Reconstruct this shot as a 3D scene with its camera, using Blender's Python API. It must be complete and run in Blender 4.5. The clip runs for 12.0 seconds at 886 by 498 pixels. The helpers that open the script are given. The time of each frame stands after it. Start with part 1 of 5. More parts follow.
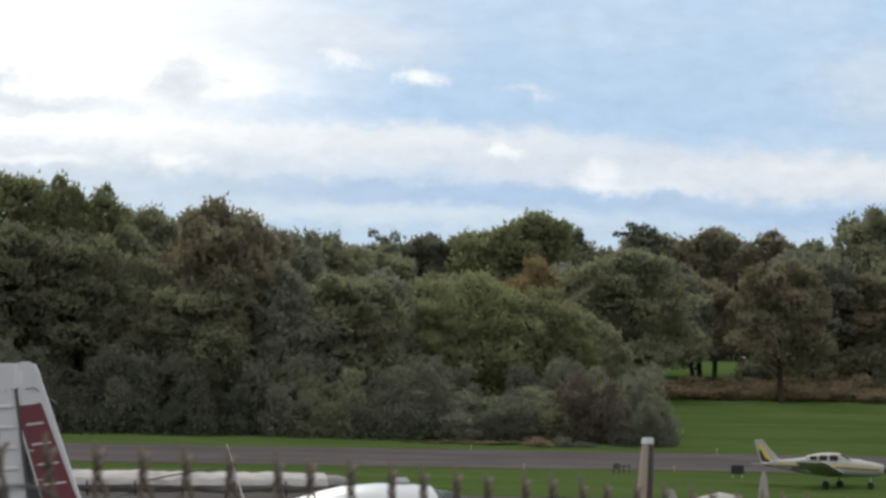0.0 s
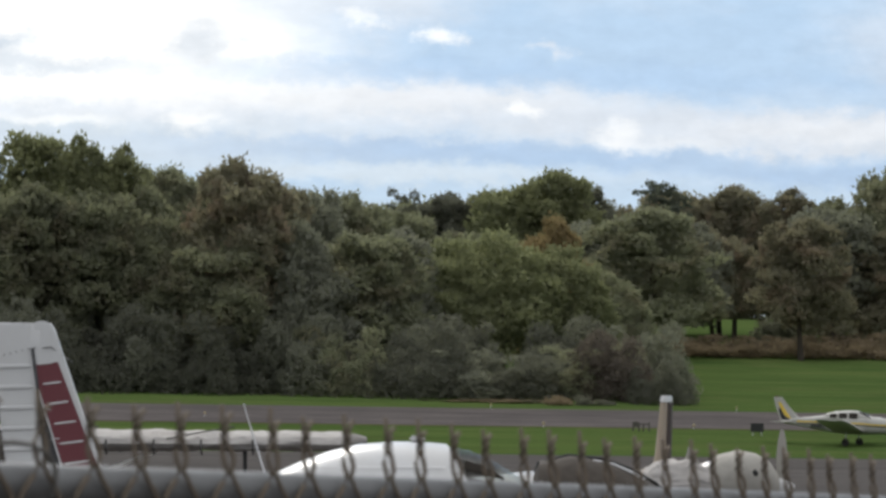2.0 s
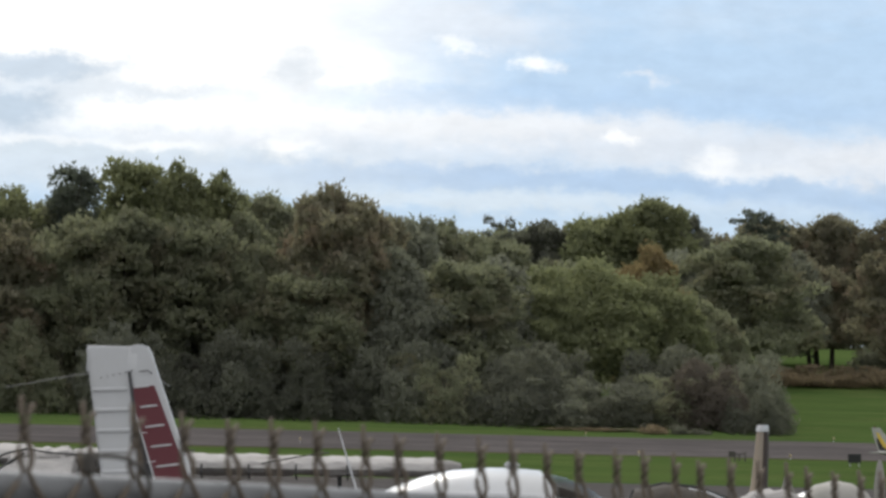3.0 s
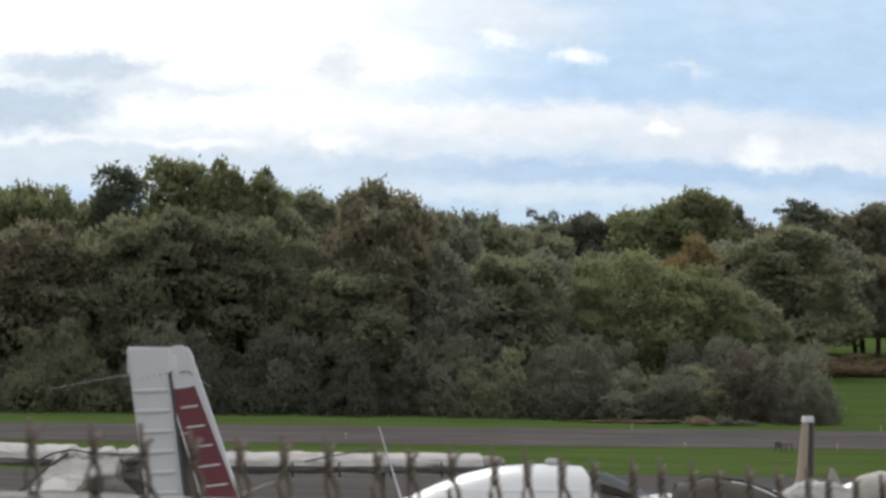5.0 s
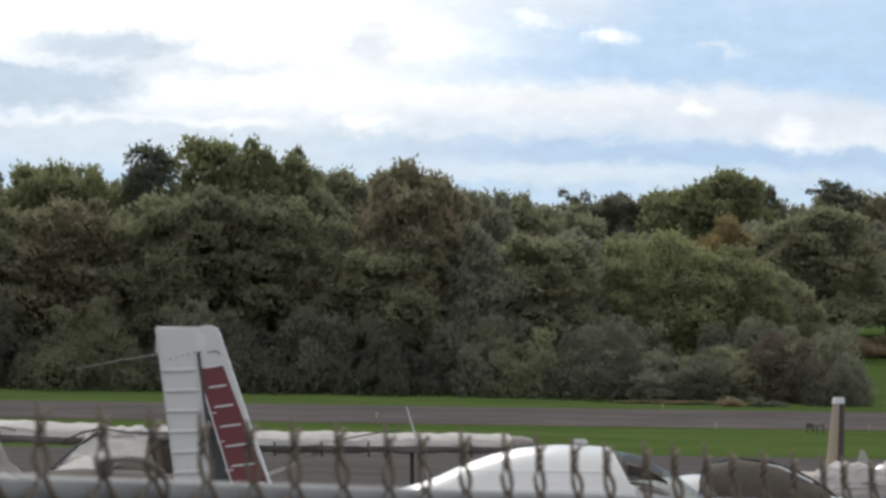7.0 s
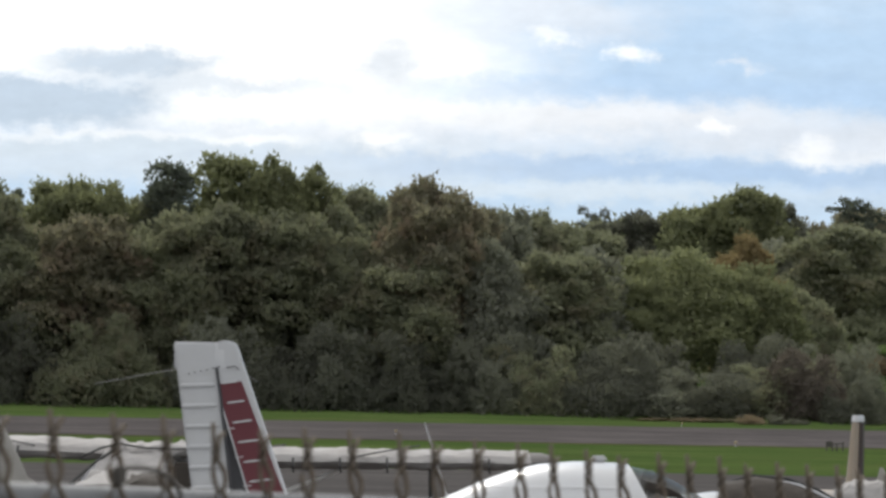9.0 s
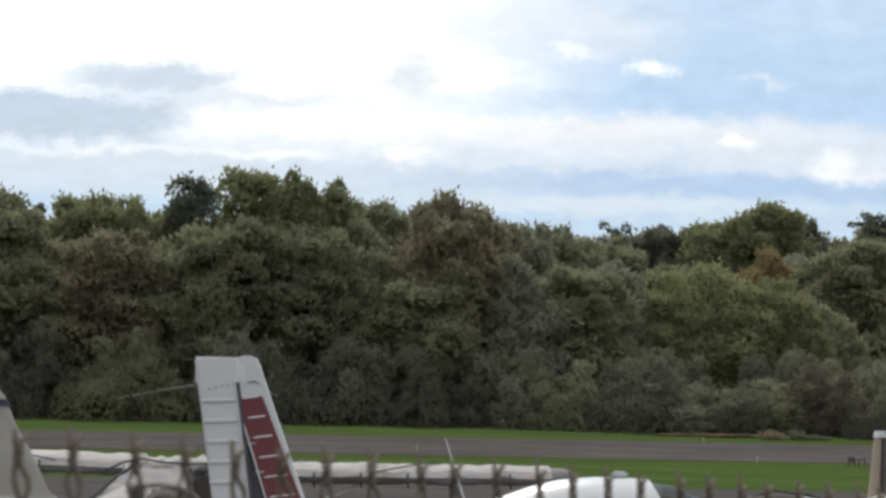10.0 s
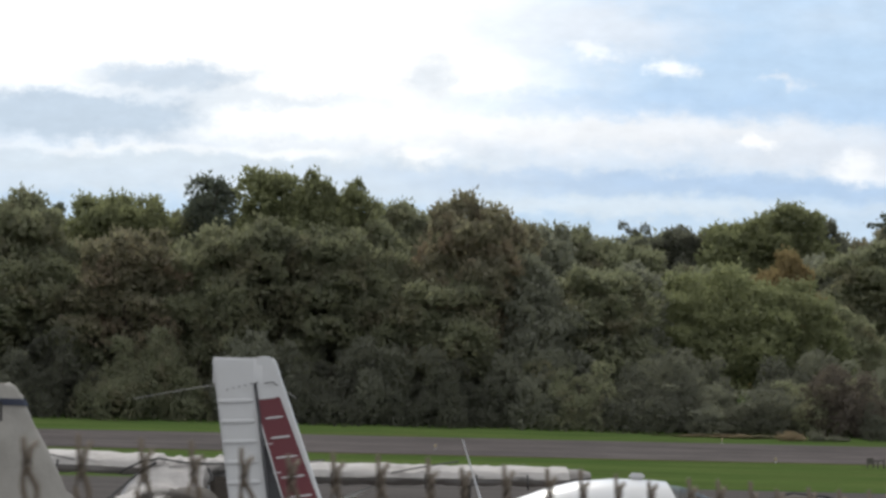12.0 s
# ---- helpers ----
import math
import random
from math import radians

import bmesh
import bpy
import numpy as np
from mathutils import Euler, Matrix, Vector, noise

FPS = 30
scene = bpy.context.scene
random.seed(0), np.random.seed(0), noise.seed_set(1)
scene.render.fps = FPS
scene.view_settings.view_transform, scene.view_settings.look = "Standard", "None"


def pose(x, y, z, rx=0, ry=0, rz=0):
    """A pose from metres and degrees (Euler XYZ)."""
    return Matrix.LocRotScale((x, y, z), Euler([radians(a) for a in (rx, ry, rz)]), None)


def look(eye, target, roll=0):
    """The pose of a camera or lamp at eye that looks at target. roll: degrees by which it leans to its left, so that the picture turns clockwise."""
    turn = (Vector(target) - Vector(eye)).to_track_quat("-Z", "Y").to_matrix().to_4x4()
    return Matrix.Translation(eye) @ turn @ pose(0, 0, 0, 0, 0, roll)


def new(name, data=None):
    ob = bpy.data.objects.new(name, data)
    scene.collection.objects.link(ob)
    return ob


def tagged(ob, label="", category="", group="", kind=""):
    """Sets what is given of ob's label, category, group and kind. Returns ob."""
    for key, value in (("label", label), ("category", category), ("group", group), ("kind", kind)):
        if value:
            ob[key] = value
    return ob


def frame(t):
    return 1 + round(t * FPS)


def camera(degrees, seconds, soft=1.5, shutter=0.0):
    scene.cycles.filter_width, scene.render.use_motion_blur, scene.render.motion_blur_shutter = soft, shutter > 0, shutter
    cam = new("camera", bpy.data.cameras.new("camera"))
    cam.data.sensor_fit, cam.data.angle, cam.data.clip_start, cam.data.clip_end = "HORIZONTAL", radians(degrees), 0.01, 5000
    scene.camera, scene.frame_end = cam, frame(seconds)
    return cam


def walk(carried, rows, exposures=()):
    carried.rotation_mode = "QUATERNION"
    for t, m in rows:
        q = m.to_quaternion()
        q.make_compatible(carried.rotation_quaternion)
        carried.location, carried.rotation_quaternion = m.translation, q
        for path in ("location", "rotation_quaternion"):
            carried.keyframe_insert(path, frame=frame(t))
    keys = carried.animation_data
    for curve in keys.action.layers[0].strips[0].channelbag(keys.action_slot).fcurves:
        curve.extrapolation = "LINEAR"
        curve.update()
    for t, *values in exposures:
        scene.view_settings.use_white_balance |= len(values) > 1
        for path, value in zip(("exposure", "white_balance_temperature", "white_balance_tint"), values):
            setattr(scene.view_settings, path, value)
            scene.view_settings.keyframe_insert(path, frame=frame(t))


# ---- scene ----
cam = camera(22.18, 12.0, soft=3.0)
PATH = [
    (0, pose(-0.0695, 0.0003, 2.4951, 94.7002, -0.9576, -4.0500)),
    (0.5, pose(-0.0755, 0.0004, 2.4933, 95.2769, -0.6365, -3.4198)),
    (1, pose(-0.0642, 0.0005, 2.4915, 95.2316, -0.6598, -3.0121)),
    (1.5, pose(-0.0508, 0.0005, 2.4917, 93.9171, -0.7597, -2.8604)),
    (2, pose(-0.0391, 0.0005, 2.4921, 93.6519, -0.8229, -3.5407)),
    (2.2, pose(-0.0429, 0.0010, 2.4860, 93.6600, -0.9000, -3.3600)),
    (2.3, pose(-0.0462, 0.0013, 2.4808, 93.9500, -1.0300, -2.3300)),
    (2.4, pose(-0.0489, 0.0017, 2.4765, 94.4100, -1.1400, -0.9500)),
    (2.5, pose(-0.0500, 0.0018, 2.4747, 94.6719, -1.1866, -0.2530)),
    (3, pose(-0.0364, 0.0014, 2.4804, 94.3062, -1.3045, -1.1410)),
    (3.2, pose(-0.0364, 0.0014, 2.4793, 94.2702, -1.2147, -1.0513)),
    (4.8, pose(0.0037, -0.0002, 2.5034, 94.0813, -0.6266, 0.0395)),
    (5, pose(0.0047, -0.0004, 2.5050, 94.1321, -0.5989, 0.0230)),
    (5.5, pose(0.0152, -0.0003, 2.5047, 94.2523, -0.8294, 0.0573)),
    (6, pose(0.0237, -0.0004, 2.5058, 94.1505, -0.7075, 0.0623)),
    (6.5, pose(0.0235, -0.0005, 2.5067, 93.2863, -0.7579, 1.5070)),
    (7, pose(0.0291, -0.0007, 2.5102, 93.6116, -0.8170, 0.8138)),
    (7.2, pose(0.0252, -0.0007, 2.5102, 93.9458, -1.0038, 0.4978)),
    (9, pose(0.0356, -0.0001, 2.5023, 94.0378, -0.9810, 1.2987)),
    (9.5, pose(0.0382, -0.0002, 2.5028, 94.2016, -0.7900, 1.4656)),
    (10, pose(0.0378, -0.0004, 2.5055, 94.4040, -1.0631, 1.8324)),
    (10.5, pose(0.0423, -0.0005, 2.5072, 94.4582, -0.9765, 2.1845)),
    (11, pose(0.0466, -0.0007, 2.5100, 94.3971, -0.8864, 2.2919)),
    (11.5, pose(0.0482, -0.0009, 2.5135, 94.3426, -1.1295, 2.2726)),
    (12, pose(0.0482, -0.0010, 2.5147, 94.3921, -1.2401, 2.3024)),
]
walk(cam, PATH, [(0, -0.05), (1.5, -0.07), (2.0, 0.02), (7, 0.06), (12, 0.06)])
cam.data.dof.use_dof, cam.data.dof.focus_distance, cam.data.dof.aperture_fstop = True, 90.0, 13.0

# ---------------------------------------------------------------- light
SUN_AZ, SUN_EL = radians(-14), radians(38)      # azimuth from +y towards +x
sun_data = bpy.data.lights.new("sun", "SUN")
sun_data.energy, sun_data.angle, sun_data.color = 1.7, radians(12), (1.0, 0.95, 0.87)
sun = new("sun", sun_data)
sun_dir = Vector((math.sin(SUN_AZ) * math.cos(SUN_EL), math.cos(SUN_AZ) * math.cos(SUN_EL), math.sin(SUN_EL)))
sun.matrix_world = look((0, 0, 60), Vector((0, 0, 60)) - sun_dir)


class Graph:
    """A short hand for node trees."""

    def __init__(self, tree):
        self.t = tree
        tree.nodes.clear()

    def n(self, kind, props=None, **inputs):
        node = self.t.nodes.new(kind)
        for k, v in (props or {}).items():
            setattr(node, k, v)
        for k, v in inputs.items():
            key = int(k[1:]) if k[0] == "i" and k[1:].isdigit() else k.replace("_", " ")
            self.put(node.inputs[key], v)
        return node

    def put(self, socket, v):
        if hasattr(v, "is_linked"):
            self.t.links.new(v, socket)
        elif hasattr(v, "outputs"):
            self.t.links.new(v.outputs[0], socket)
        else:
            socket.default_value = v

    def m(self, op, a, b=0.0, c=0.0, clamp=False):
        return self.n("ShaderNodeMath", {"operation": op, "use_clamp": clamp}, i0=a, i1=b, i2=c).outputs[0]

    def mix(self, fac, a, b, blend="MIX"):
        node = self.n("ShaderNodeMix", {"data_type": "RGBA", "blend_type": blend})
        self.put(node.inputs[0], fac)
        self.put(node.inputs[6], a if not isinstance(a, tuple) else (*a, 1))
        self.put(node.inputs[7], b if not isinstance(b, tuple) else (*b, 1))
        return node.outputs[2]

    def ramp(self, fac, stops):
        node = self.n("ShaderNodeValToRGB")
        self.put(node.inputs[0], fac)
        e = node.color_ramp.elements
        while len(e) < len(stops):
            e.new(0.5)
        for el, (p, c) in zip(e, stops):
            el.position = p
            el.color = (*c, 1) if isinstance(c, tuple) else (c, c, c, 1)
        return node.outputs[0]

    def noise(self, vec, scale, detail=4, rough=0.55, lac=2.0):
        node = self.n("ShaderNodeTexNoise", None, Scale=scale, Detail=detail, Roughness=rough, Lacunarity=lac)
        if vec is not None:
            self.put(node.inputs["Vector"], vec)
        return node.outputs[0]


# The sky: blue air behind a broken, back-lit cloud deck.
world = bpy.data.worlds.new("world")
scene.world = world
world.use_nodes = True
g = Graph(world.node_tree)
sky = g.n("ShaderNodeTexSky", {"sky_type": "NISHITA", "sun_disc": False, "sun_elevation": SUN_EL, "sun_rotation": SUN_AZ})
way = g.n("ShaderNodeTexCoord").outputs["Generated"]
sep = g.n("ShaderNodeSeparateXYZ", None, Vector=way)
ahead = g.m("MAXIMUM", sep.outputs[1], 0.05)
u0 = g.m("DIVIDE", sep.outputs[0], ahead)
v0 = g.m("DIVIDE", sep.outputs[2], ahead)
# clouds are drawn out sideways and ragged at their edges
flat = g.n("ShaderNodeCombineXYZ", None, X=g.m("MULTIPLY", u0, 1.0), Y=g.m("MULTIPLY", v0, 2.6), Z=0.37)
n1 = g.n("ShaderNodeTexNoise", None, Vector=flat.outputs[0], Scale=22.0, Detail=7.0, Roughness=0.6)
n2 = g.noise(flat.outputs[0], 9.0, 5, 0.55)
n3 = g.noise(flat.outputs[0], 60.0, 5, 0.6)
n4 = g.n("ShaderNodeTexNoise", None, Vector=g.n("ShaderNodeCombineXYZ", None, X=u0, Y=g.m("MULTIPLY", v0, 1.3), Z=0.8).outputs[0], Scale=75.0, Detail=6.0, Roughness=0.65)
n4sep = g.n("ShaderNodeSeparateColor", None, Color=n4.outputs[1])
nsep = g.n("ShaderNodeSeparateColor", None, Color=n1.outputs[1])
u = g.m("ADD", u0, g.m("MULTIPLY", g.m("SUBTRACT", nsep.outputs[0], 0.5), 0.045))
u = g.m("ADD", u, g.m("MULTIPLY", g.m("SUBTRACT", n4sep.outputs[0], 0.5), 0.026))
v = g.m("ADD", v0, g.m("MULTIPLY", g.m("SUBTRACT", nsep.outputs[1], 0.5), 0.016))
v = g.m("ADD", v, g.m("MULTIPLY", g.m("SUBTRACT", n4sep.outputs[1], 0.5), 0.015))


def cloud(cu, cv, ru, rv, edge=0.6):
    """A soft ellipse of cloud round a bearing and a height, both as slopes."""
    a = g.m("POWER", g.m("ABSOLUTE", g.m("DIVIDE", g.m("SUBTRACT", u, cu), ru)), 2.0)
    b = g.m("POWER", g.m("ABSOLUTE", g.m("DIVIDE", g.m("SUBTRACT", v, cv), rv)), 2.0)
    d = g.m("SQRT", g.m("ADD", a, b))
    node = g.n("ShaderNodeMapRange", {"interpolation_type": "SMOOTHSTEP"}, Value=d)
    for key, val in (("From Min", 1.0 - edge), ("From Max", 1.0 + edge), ("To Min", 1.0), ("To Max", 0.0)):
        node.inputs[key].default_value = val
    return node.outputs[0]


def over(below, colour, mask, amount=1.0):
    return g.mix(g.m("MULTIPLY", mask, amount), below, colour)


air = g.ramp(g.m("MULTIPLY", v0, 4.0), [(0.0, (0.58, 0.70, 0.82)), (0.33, (0.52, 0.67, 0.84)), (0.40, (0.46, 0.63, 0.84)), (0.56, (0.49, 0.66, 0.87)), (0.72, (0.49, 0.67, 0.88)), (1.0, (0.50, 0.68, 0.90))])
col = g.mix(g.m("MULTIPLY", g.ramp(n2, [(0.46, 0.0), (0.66, 1.0)]), 0.30), air, (0.80, 0.86, 0.93))
WHITE, LILAC, BRIGHT, GREY, BLUE = (0.86, 0.88, 0.92), (0.74, 0.79, 0.87), (1.20, 1.18, 1.15), (0.50, 0.61, 0.74), (0.40, 0.56, 0.80)
# bearing, height, half width, half height, softness, colour, strength
for cu, cv, ru, rv, edge, colour, amount in (
    (-0.17, 0.190, 0.165, 0.040, 0.55, BRIGHT, 1.0),
    (-0.09, 0.152, 0.095, 0.022, 0.55, BRIGHT, 0.95),
    (-0.24, 0.180, 0.08, 0.040, 0.6, BRIGHT, 0.8),
    (-0.06, 0.133, 0.13, 0.009, 0.7, BRIGHT, 0.75),
    (-0.10, 0.117, 0.16, 0.010, 0.8, WHITE, 0.75),
    (0.06, 0.129, 0.10, 0.008, 0.8, WHITE, 0.85),
    (0.16, 0.121, 0.09, 0.0075, 0.6, LILAC, 0.8),
    (0.25, 0.119, 0.10, 0.010, 0.45, LILAC, 0.95),
    (0.27, 0.121, 0.08, 0.005, 0.6, WHITE, 0.7),
    (0.30, 0.162, 0.06, 0.026, 0.4, LILAC, 0.55),
    (0.03, 0.176, 0.04, 0.012, 0.7, WHITE, 0.6),
    (0.10, 0.142, 0.14, 0.006, 0.7, (0.45, 0.63, 0.87), 0.6),
    (0.09, 0.1070, 0.13, 0.0052, 0.7, BLUE, 0.75),
    (0.26, 0.1000, 0.10, 0.0055, 0.6, BLUE, 0.75),
    (-0.03, 0.1085, 0.08, 0.004, 0.8, BLUE, 0.35),
    (0.03, 0.0975, 0.09, 0.0045, 0.7, (0.70, 0.79, 0.88), 0.75),
    (-0.205, 0.1345, 0.060, 0.0095, 0.35, GREY, 0.95),
    (-0.165, 0.152, 0.038, 0.0065, 0.6, GREY, 0.85),
    (-0.13, 0.143, 0.05, 0.004, 0.8, GREY, 0.55),
    (-0.17, 0.1145, 0.13, 0.0055, 0.8, (0.62, 0.72, 0.82), 0.75),
    (-0.15, 0.1035, 0.15, 0.0065, 0.8, (0.66, 0.75, 0.85), 0.8),
    (-0.045, 0.154, 0.013, 0.009, 0.7, (0.76, 0.81, 0.87), 0.9),
    (-0.17, 0.1205, 0.06, 0.0024, 1.0, BRIGHT, 0.35),
    (-0.11, 0.1178, 0.02, 0.0024, 0.8, BRIGHT, 0.45),
    (-0.053, 0.1195, 0.011, 0.004, 0.9, BRIGHT, 0.6),
    (0.057, 0.158, 0.009, 0.0045, 0.8, BRIGHT, 0.75),
    (0.108, 0.155, 0.008, 0.0020, 0.9, WHITE, 0.55),
    (0.095, 0.1265, 0.005, 0.0028, 0.9, BRIGHT, 0.55),
    (0.139, 0.1165, 0.009, 0.0050, 0.9, BRIGHT, 0.5),
    (0.165, 0.1140, 0.020, 0.0030, 0.9, BRIGHT, 0.25),
    (0.026, 0.166, 0.007, 0.003, 0.9, BRIGHT, 0.5),
    (-0.16, 0.196, 0.05, 0.003, 0.7, GREY, 0.6),
):
    col = over(col, colour, cloud(cu, cv, ru, rv, edge), amount)
col = g.mix(0.13, col, g.mix(1.0, col, g.ramp(n3, [(0.3, 0.60), (0.7, 1.30)]), "MULTIPLY"))
col = g.mix(0.09, col, g.mix(1.0, col, g.ramp(n4.outputs[0], [(0.35, 0.70), (0.68, 1.30)]), "MULTIPLY"))
# behind and above, a grey-white overcast with the same mean brightness
low = g.mix(g.ramp(g.noise(way, 2.5, 6, 0.6), [(0.4, 0.0), (0.6, 1.0)]), (0.43, 0.48, 0.55), (0.63, 0.64, 0.65))
high = g.n("ShaderNodeMapRange", {"interpolation_type": "SMOOTHSTEP"}, Value=sep.outputs[2])
high.inputs["From Min"].default_value, high.inputs["From Max"].default_value = 0.15, 0.75
wide = g.mix(high.outputs[0], low, (1.35, 1.35, 1.35))
front = g.n("ShaderNodeMapRange", {"interpolation_type": "SMOOTHSTEP"}, Value=sep.outputs[1])
front.inputs["From Min"].default_value, front.inputs["From Max"].default_value = 0.55, 0.85
clouds = g.mix(front.outputs[0], wide, col)
both = g.mix(0.90, g.mix(1.0, sky.outputs[0], (0.10, 0.10, 0.10), "MULTIPLY"), clouds)
bg = g.n("ShaderNodeBackground", None, Color=both, Strength=1.0)
g.n("ShaderNodeOutputWorld", None, Surface=bg.outputs[0])


# ---------------------------------------------------------------- materials
def material(name, colour, rough=0.6, metal=0.0, spread=0.12, grain=18.0, bump=0.0, stain=None, stain_scale=1.5, stain_amount=0.5, island=0.0, spec=0.5, coat=0.0):
    """A surface with fine grain and larger stains in object space; island: how far loose pieces differ."""
    mat = bpy.data.materials.new(name)
    mat.use_nodes = True
    q = Graph(mat.node_tree)
    place = q.n("ShaderNodeTexCoord").outputs["Object"]
    fine = q.noise(place, grain, 5, 0.6)
    c = q.mix(q.m("MULTIPLY", fine, 1.0), tuple(x * (1 - spread) for x in colour), tuple(min(1, x * (1 + spread)) for x in colour))
    if stain:
        big = q.ramp(q.noise(place, stain_scale, 5, 0.65), [(0.45, 0.0), (0.68, 1.0)])
        c = q.mix(q.m("MULTIPLY", big, stain_amount), c, stain)
    if island:
        rnd = q.n("ShaderNodeNewGeometry").outputs["Random Per Island"]
        c = q.mix(1.0, c, q.ramp(rnd, [(0.0, 1 - island), (1.0, 1 + island)]), "MULTIPLY")
    b = q.n("ShaderNodeBsdfPrincipled", None, Base_Color=c, Roughness=rough, Metallic=metal)
    b.inputs["Specular IOR Level"].default_value = spec
    b.inputs["Coat Weight"].default_value = coat
    if bump:
        q.put(b.inputs["Normal"], q.n("ShaderNodeBump", None, Strength=bump, Distance=0.03, Height=fine).outputs[0])
    q.n("ShaderNodeOutputMaterial", None, Surface=b.outputs[0])
    return mat


def foliage(name, dark, light, tint=None):
    """Leaves: each one its own shade, each tree a little different, some light through them."""
    mat = bpy.data.materials.new(name)
    mat.use_nodes = True
    q = Graph(mat.node_tree)
    rnd = q.n("ShaderNodeNewGeometry").outputs["Random Per Island"]
    place = q.n("ShaderNodeTexCoord").outputs["Object"]
    patch = q.ramp(q.noise(place, 0.35, 3, 0.6), [(0.35, 0.0), (0.65, 1.0)])
    c = q.mix(q.m("ADD", q.m("MULTIPLY", rnd, 0.42), q.m("MULTIPLY", patch, 0.58)), dark, light)
    if tint:
        spots = q.ramp(q.noise(place, 0.22, 4, 0.6), [(0.50, 0.0), (0.66, 1.0)])
        c = q.mix(q.m("MULTIPLY", spots, 0.7), c, tint)
    tree_rnd = q.n("ShaderNodeObjectInfo").outputs["Random"]
    c = q.mix(1.0, c, q.ramp(tree_rnd, [(0.0, 0.84), (1.0, 1.16)]), "MULTIPLY")
    d = q.n("ShaderNodeBsdfDiffuse", None, Color=c)
    tr = q.n("ShaderNodeBsdfTranslucent", None, Color=q.mix(1.0, c, (1.10, 1.12, 0.90), "MULTIPLY"))
    mx = q.n("ShaderNodeAddShader", None, i0=d.outputs[0], i1=tr.outputs[0])
    q.n("ShaderNodeOutputMaterial", None, Surface=mx.outputs[0])
    return mat


M_WHITE = material("white_paint", (0.51, 0.515, 0.525), 0.34, spread=0.04, stain=(0.43, 0.42, 0.40), stain_scale=2.5, stain_amount=0.4, coat=0.15)
# A darker copy of the white: base colour carries the backlit aircraft's shading.
M_SHADED_WHITE = material("shaded_white_paint", (0.36, 0.355, 0.335), 0.5, spread=0.05, stain=(0.28, 0.27, 0.24), stain_scale=1.6, stain_amount=0.5)
M_RED = material("maroon_paint", (0.120, 0.027, 0.035), 0.45, spread=0.08, stain=(0.16, 0.042, 0.046), stain_amount=0.4)
M_GAP = material("shadow_gap_dark", (0.06, 0.06, 0.065), 0.8)
M_CANVAS = material("canvas", (0.345, 0.33, 0.32), 0.85, spread=0.10, grain=7, bump=0.9, stain=(0.29, 0.27, 0.25), stain_scale=1.8, stain_amount=0.5)
M_CREAM = material("cream_canvas", (0.31, 0.297, 0.272), 0.85, spread=0.08, grain=6, bump=0.6, stain=(0.27, 0.255, 0.225), stain_scale=2.0, stain_amount=0.4)
M_BLUE = material("navy_band", (0.014, 0.020, 0.042), 0.7)
M_STRAP = material("black_strap", (0.02, 0.02, 0.02), 0.7)
M_GLASS_DARK = material("tinted_glass", (0.036, 0.031, 0.027), 0.42, spread=0.25, spec=0.05)
M_PLEX = bpy.data.materials.new("clear_acrylic")
M_PLEX.use_nodes = True
q = Graph(M_PLEX.node_tree)
clear = q.n("ShaderNodeBsdfTransparent", None, Color=(0.70, 0.72, 0.70, 1))
shine = q.n("ShaderNodeBsdfGlossy", None, Color=(0.8, 0.8, 0.8, 1), Roughness=0.25)
gloss = q.m("ADD", 0.03, q.m("MULTIPLY", q.n("ShaderNodeFresnel", None, IOR=1.45).outputs[0], 0.3))
q.n("ShaderNodeOutputMaterial", None, Surface=q.n("ShaderNodeMixShader", None, i0=gloss, i1=clear.outputs[0], i2=shine.outputs[0]).outputs[0])
M_BROWNCOVER = material("dark_brown_cover", (0.060, 0.052, 0.045), 0.8, spread=0.3, grain=12, bump=0.4, spec=0.15)
M_TARP = material("grey_tarp", (0.15, 0.14, 0.132), 0.8, grain=8, bump=0.5)
M_TAN = material("tan_paint", (0.30, 0.245, 0.185), 0.45, spread=0.05, stain=(0.27, 0.215, 0.155), stain_amount=0.3)
M_BROWN = material("brown_paint", (0.040, 0.028, 0.024), 0.45, spread=0.06)
M_YELLOW = material("yellow_paint", (0.60, 0.42, 0.06), 0.4, spread=0.05)
M_BLACK = material("black_paint", (0.015, 0.015, 0.017), 0.45)
M_WEBBING = material("worn_webbing", (0.075, 0.068, 0.060), 0.8, spread=0.2)
M_RUBBER = material("rubber", (0.035, 0.032, 0.030), 0.85)
M_STEEL = material("galvanised_steel", (0.175, 0.178, 0.182), 0.6, metal=0.3, spread=0.12, grain=60, bump=0.1, stain=(0.105, 0.105, 0.107), stain_scale=9, stain_amount=0.6)
M_WIRE = material("weathered_wire", (0.122, 0.098, 0.073), 0.75, metal=0.15, spread=0.25, grain=90, stain=(0.10, 0.070, 0.045), stain_scale=40, stain_amount=0.6)
# Whiter than the other paint: stands in for sheen on struts under the wing.
M_STRUT = material("strut_white_with_sheen", (0.80, 0.78, 0.74), 0.3, spread=0.04, coat=0.2)
M_ROD = material("dull_rod", (0.30, 0.30, 0.30), 0.5, metal=0.3)
M_ALU = material("bare_aluminium", (0.62, 0.62, 0.63), 0.35, metal=0.8, spread=0.05)
M_BARK = material("bark", (0.060, 0.048, 0.038), 0.9, spread=0.3, grain=4, bump=0.5)
M_LAMP = material("pale_lens", (0.42, 0.34, 0.20), 0.25)
M_GREEN = foliage("green_leaves", (0.103, 0.107, 0.079), (0.122, 0.127, 0.086), (0.120, 0.106, 0.078))
M_LIGHT = foliage("light_green_leaves", (0.100, 0.107, 0.066), (0.126, 0.132, 0.076))
M_DARK = foliage("dark_green_leaves", (0.095, 0.098, 0.083), (0.116, 0.118, 0.096))
